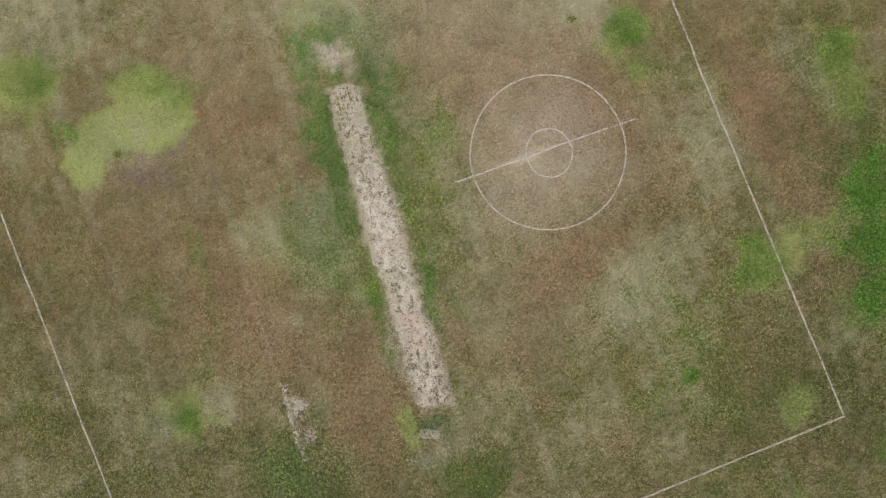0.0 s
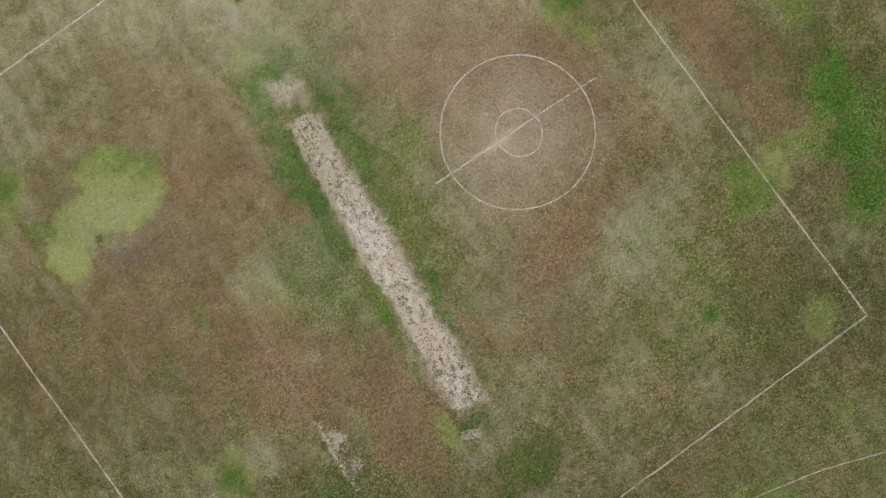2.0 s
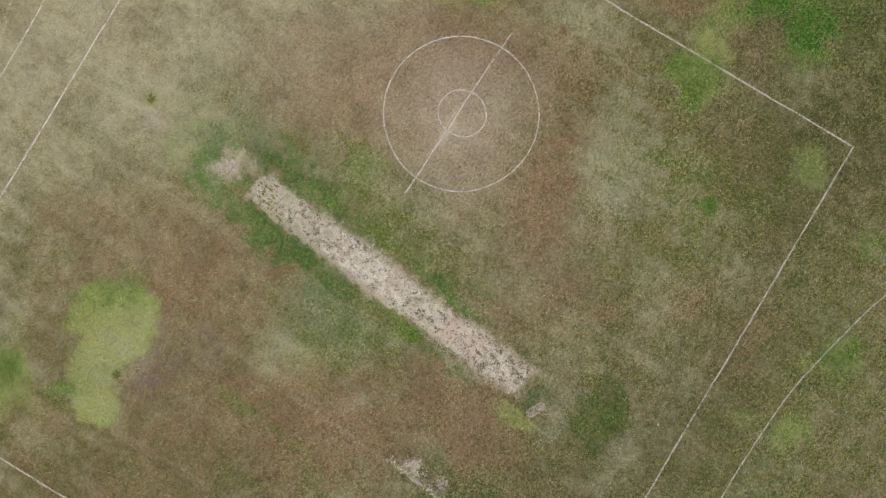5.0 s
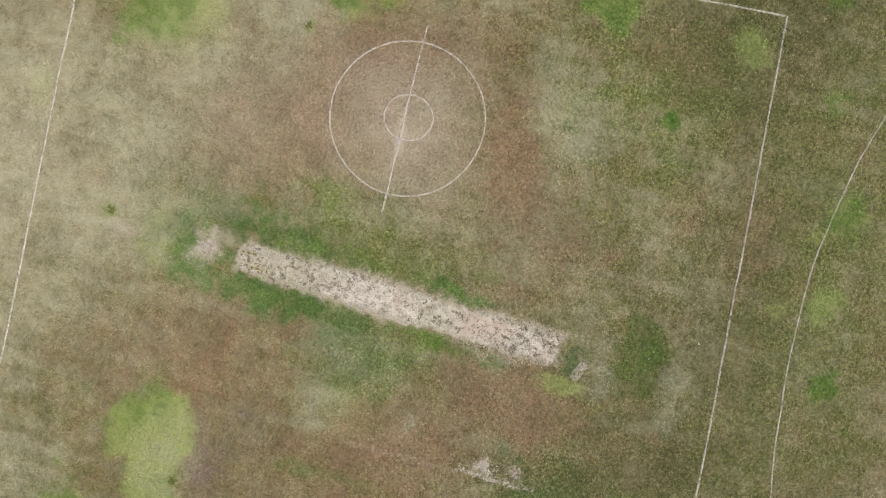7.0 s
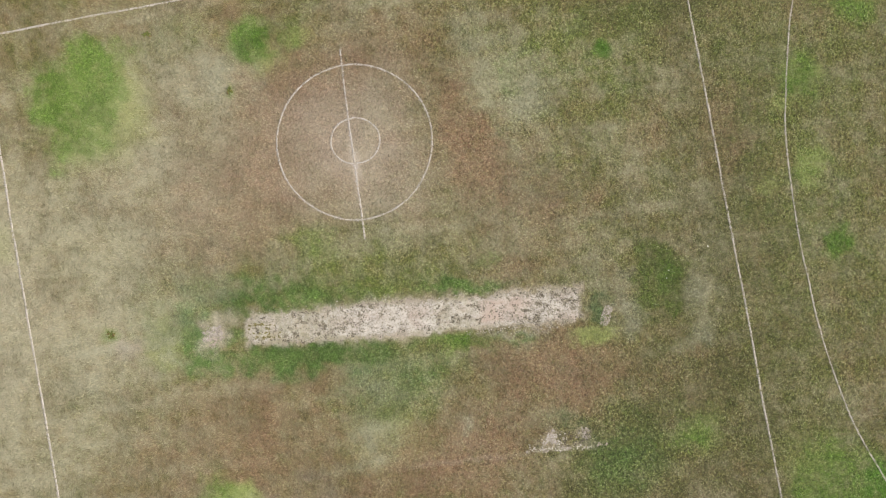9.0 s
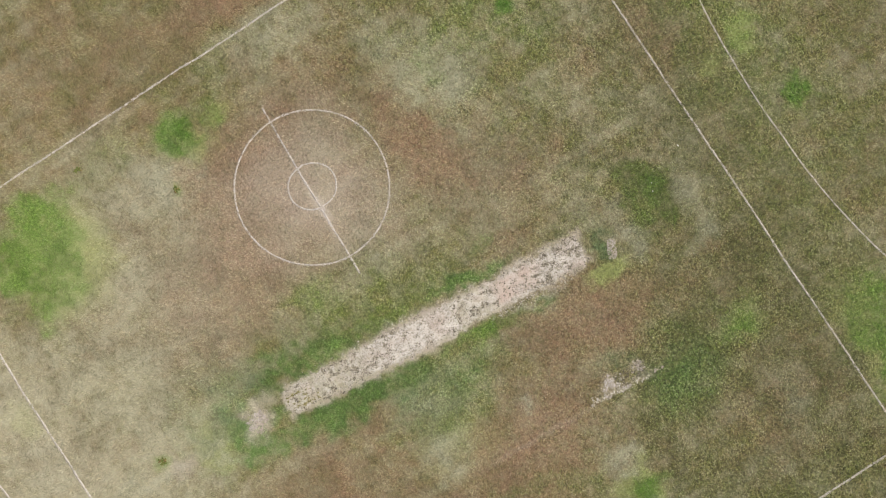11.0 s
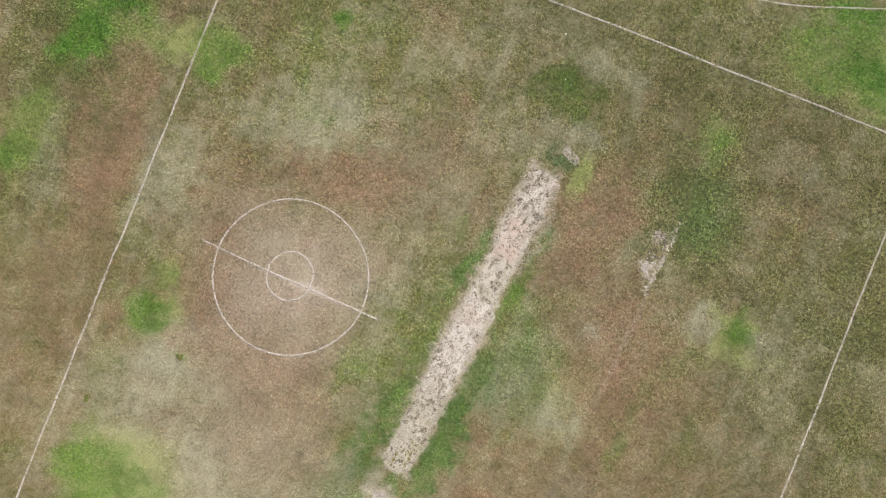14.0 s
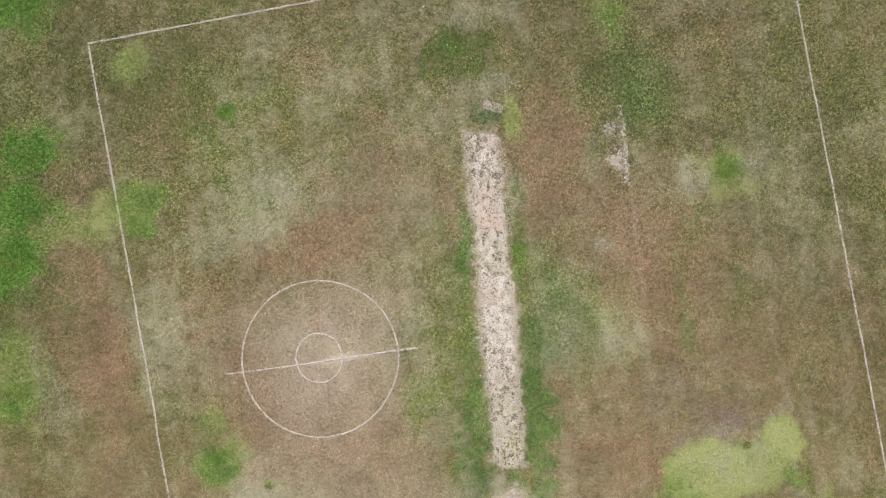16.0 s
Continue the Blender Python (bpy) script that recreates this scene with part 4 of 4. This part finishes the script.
tagged(clumps("weed_clumps", wx, wy, 0.022 + 0.04 * rng.random(len(wx)) ** 2, M_CLUMP_GREEN, pitch, rng, 0.04), "olive and yellowish weed clumps", kind="stuff")
# crumbs of clay on the grassy rim
rx, ry = np.r_[-1.18 + rng.normal(0, 0.14, 170), 1.12 + rng.normal(0, 0.12, 150)], np.r_[-9.6 + 6.0 * rng.random(170), -11.0 + 21.0 * rng.random(150)]
rx = rx - 0.0205 * ry
tagged(clumps("clay_rubble", rx, ry, 0.02 + 0.04 * rng.random(320) ** 2, M_CLAY, pitch, rng, 0.03), "pale clay crumbs scattered on the grassy rim", kind="stuff")


def blob(cx, cy, rx, ry, turn=0, rough=0.35, holes=0.0, square=2):
    """An uneven round outline, broken by holes of grass."""
    c, s = math.cos(radians(turn)), math.sin(radians(turn))

    def inside(x, y):
        dx, dy = x - cx, y - cy
        d = (abs(c * dx + s * dy) ** square / rx ** square + abs(c * dy - s * dx) ** square / ry ** square) ** (1 / square)
        return 1 - d + rough * fbm(x, y, 0.7, 3, 4) - holes * (fbm(x, y, 0.25, 5, 3) + 0.2)
    return inside


def scrape(label, cx, cy, rx, ry, turn, material, holes, rough=0.35, square=2, name="bare_soil_patch", piece="soil_island", category="bare soil", group="bare soil patches"):
    """A bare patch; each island of earth in it is a part."""
    ob = tagged(new(name), label, category, group)
    whole = crust(piece, cx - rx * 1.7, cx + rx * 1.7, cy - ry * 1.7, cy + ry * 1.7, 0.05, blob(cx, cy, rx, ry, turn, rough, holes, square), material)
    me = whole.data
    whole.name = "whole"
    verts, faces = np.array([v.co for v in me.vertices]), np.array([p.vertices for p in me.polygons])
    island = np.arange(len(verts))
    while True:
        low = island[faces].min(1)
        spread = island.copy()
        np.minimum.at(spread, faces.ravel(), np.repeat(low, 4))
        if (spread == island).all():
            break
        island = spread
    for k in np.unique(island[faces[:, 0]]):
        own = faces[island[faces[:, 0]] == k]
        if len(own) > 5:
            used, own = np.unique(own, return_inverse=True)
            mesh_object(piece, verts[used], own.reshape(-1, 4), material, ob, smooth=True)
    bpy.data.objects.remove(whole)
    bpy.data.meshes.remove(me)
    return ob


scrape("dusty pinkish bare soil patch at the strip end", -0.45, 12.4, 0.72, 0.62, 0, M_DUST, 0.6)
scrape("small pale trodden earth patch beyond the strip", -0.50, -12.66, 0.64, 0.29, -20, M_DUST, 0.0, 0.10, 5)
scrape("broken pale earth scrape in the rusty turf", -8.02, -8.75, 0.46, 0.62, 0, M_DUST, 1.0)
scrape("dusty grey earth scrape beside dark green turf", -7.95, -10.8, 0.42, 0.52, 10, M_DUST, 1.3)
scrape("thin pale line of bare earth beside a scrape", -8.78, -9.7, 0.15, 1.75, 3, M_DUST, 1.2)

scrape("pale smudge of spilled line paint on trodden turf", 10.05, 2.80, 0.85, 0.13, 5, M_SMUDGE, 1.6, 0.5, 2, "paint_smudge", "paint_spot", "paint smudge", "paint smudges")

rng = np.random.default_rng(33)
fy = rng.random(150) * 3.9 - 11.3
fx = -8.78 + 0.02 * (fy + 9) + rng.normal(0, 0.09, 150)
near, tip = rng.random(150) < 0.34, rng.random(150) < 0.20
fx[near], fy[near] = -8.1 + (rng.random(near.sum()) - 0.5) * 0.9, -8.9 + (rng.random(near.sum()) - 0.5) * 1.7
fx[tip], fy[tip] = -8.6 + (rng.random(tip.sum()) - 0.5) * 0.35, -7.5 + (rng.random(tip.sum()) - 0.5) * 0.5
tx, ty = -8.15 + rng.normal(0, 0.28, 120), -9.2 - 2.1 * rng.random(120)
tagged(clumps("dead_grass_clumps", tx, ty, 0.03 + 0.05 * rng.random(120) ** 2, M_CLUMP, None, rng, 0.06), "dark clumps of dead grass in a bare scrape", "grass clumps", kind="stuff")
crumbs = clumps("lime_crumbs", fx, fy, 0.020 + 0.05 * rng.random(150) ** 2, M_CRUMB, None, rng, 0.06)
tagged(crumbs, "white crumbs of old line marking lime in the scrape", "crumbs", kind="stuff")


# ------------------------------------------------------------------ single weeds
M_WEED = plain_material("weed_leaf", (0.075, 0.100, 0.022), (0.150, 0.160, 0.040), 7.0, 0.7)
M_WEED_DRY = plain_material("withered_leaf", (0.130, 0.085, 0.035), (0.230, 0.180, 0.070), 8.0, 0.8)


def weed(label, x, y, reach, leaves, seed):
    """A low rosette of broad pointed leaves, some of them withered, round a short crown."""
    r = np.random.default_rng(seed)
    ob = tagged(new("weed"), label, "weed", "weeds in the turf")
    ob.location = (x, y, float(relief(np.array([x]), np.array([y]))[0]))
    for name, share, material in (("green_leaves", 0.7, M_WEED), ("withered_leaves", 0.3, M_WEED_DRY)):
        n = int(leaves * share)
        turn, long = r.random(n) * 2 * math.pi, reach * (0.45 + 0.6 * r.random(n))
        wide = long * (0.16 + 0.10 * r.random(n))
        px, py = r.normal(0, reach * 0.22, n), r.normal(0, reach * 0.22, n)
        rise = 0.03 + 0.10 * r.random(n)
        ax, ay = np.cos(turn), np.sin(turn)
        ribs = []
        for f, w, h in ((0.0, 0.25, 0.0), (0.45, 1.0, 1.0), (0.8, 0.6, 0.75), (1.0, 0.05, 0.3)):
            for side in (-1, 1):
                ribs.append(np.stack([px + ax * long * f - side * ay * wide * w, py + ay * long * f + side * ax * wide * w, 0.012 + rise * h + 0.01 * (w < 1)], 1))
        verts = np.stack(ribs, 1).reshape(-1, 3)
        quad = np.array([[0, 2, 3, 1], [2, 4, 5, 3], [4, 6, 7, 5]])
        faces = (np.arange(n)[:, None, None] * 8 + quad[None]).reshape(-1, 4)
        mesh_object(name, verts, faces, material, ob)
    return ob


weed("olive-brown rosette weed in bleached dry turf", 15.1, 10.55, 0.26, 26, 41)
weed("dark green weed at the rim of pale grass", -15.25, 9.75, 0.30, 34, 42)
weed("small dark green weed in straw-coloured turf", -0.1, 18.9, 0.30, 30, 43)
weed("low green weed in dry turf near the goal line", 19.0, 15.6, 0.28, 22, 44)


# ------------------------------------------------------------------ scraps of litter
M_SCRAP = plain_material("dull_white_paper", (0.78, 0.77, 0.74), (0.68, 0.66, 0.62), 14.0, 0.8)


def scrap(x, y, size, turn, seed):
    """A crumpled scrap of paper with a folded, uneven outline."""
    r = np.random.default_rng(seed)
    bm = bmesh.new()
    n = 6
    grid = [[bm.verts.new((size * (i / n - 0.5 + 0.10 * (r.random() - 0.5)), size * 0.55 * (j / n - 0.5 + 0.12 * (r.random() - 0.5)), 0.02 + size * 0.16 * r.random())) for j in range(n + 1)] for i in range(n + 1)]
    for i in range(n):
        for j in range(n):
            if r.random() > 0.22 or 1 < i < n - 2:
                bm.faces.new((grid[i][j], grid[i + 1][j], grid[i + 1][j + 1], grid[i][j + 1]))
    for v in [v for v in bm.verts if not v.link_faces]:
        bm.verts.remove(v)
    bmesh.ops.solidify(bm, geom=bm.faces[:], thickness=0.004)
    me = bpy.data.meshes.new("litter_scrap")
    bm.to_mesh(me)
    bm.free()
    me.materials.append(M_SCRAP)
    ob = new("litter_scrap", me)
    ob.matrix_world = pose(x, y, float(relief(np.array([x]), np.array([y]))[0]) + 0.03, 0, 0, turn)
    return tagged(ob, "small crumpled scrap of white paper on the turf", "litter", "scraps of litter")


scrap(3.55, -19.30, 0.15, 35, 51)
scrap(2.15, -16.75, 0.10, 100, 52)
scrap(1.65, -16.60, 0.11, 10, 53)
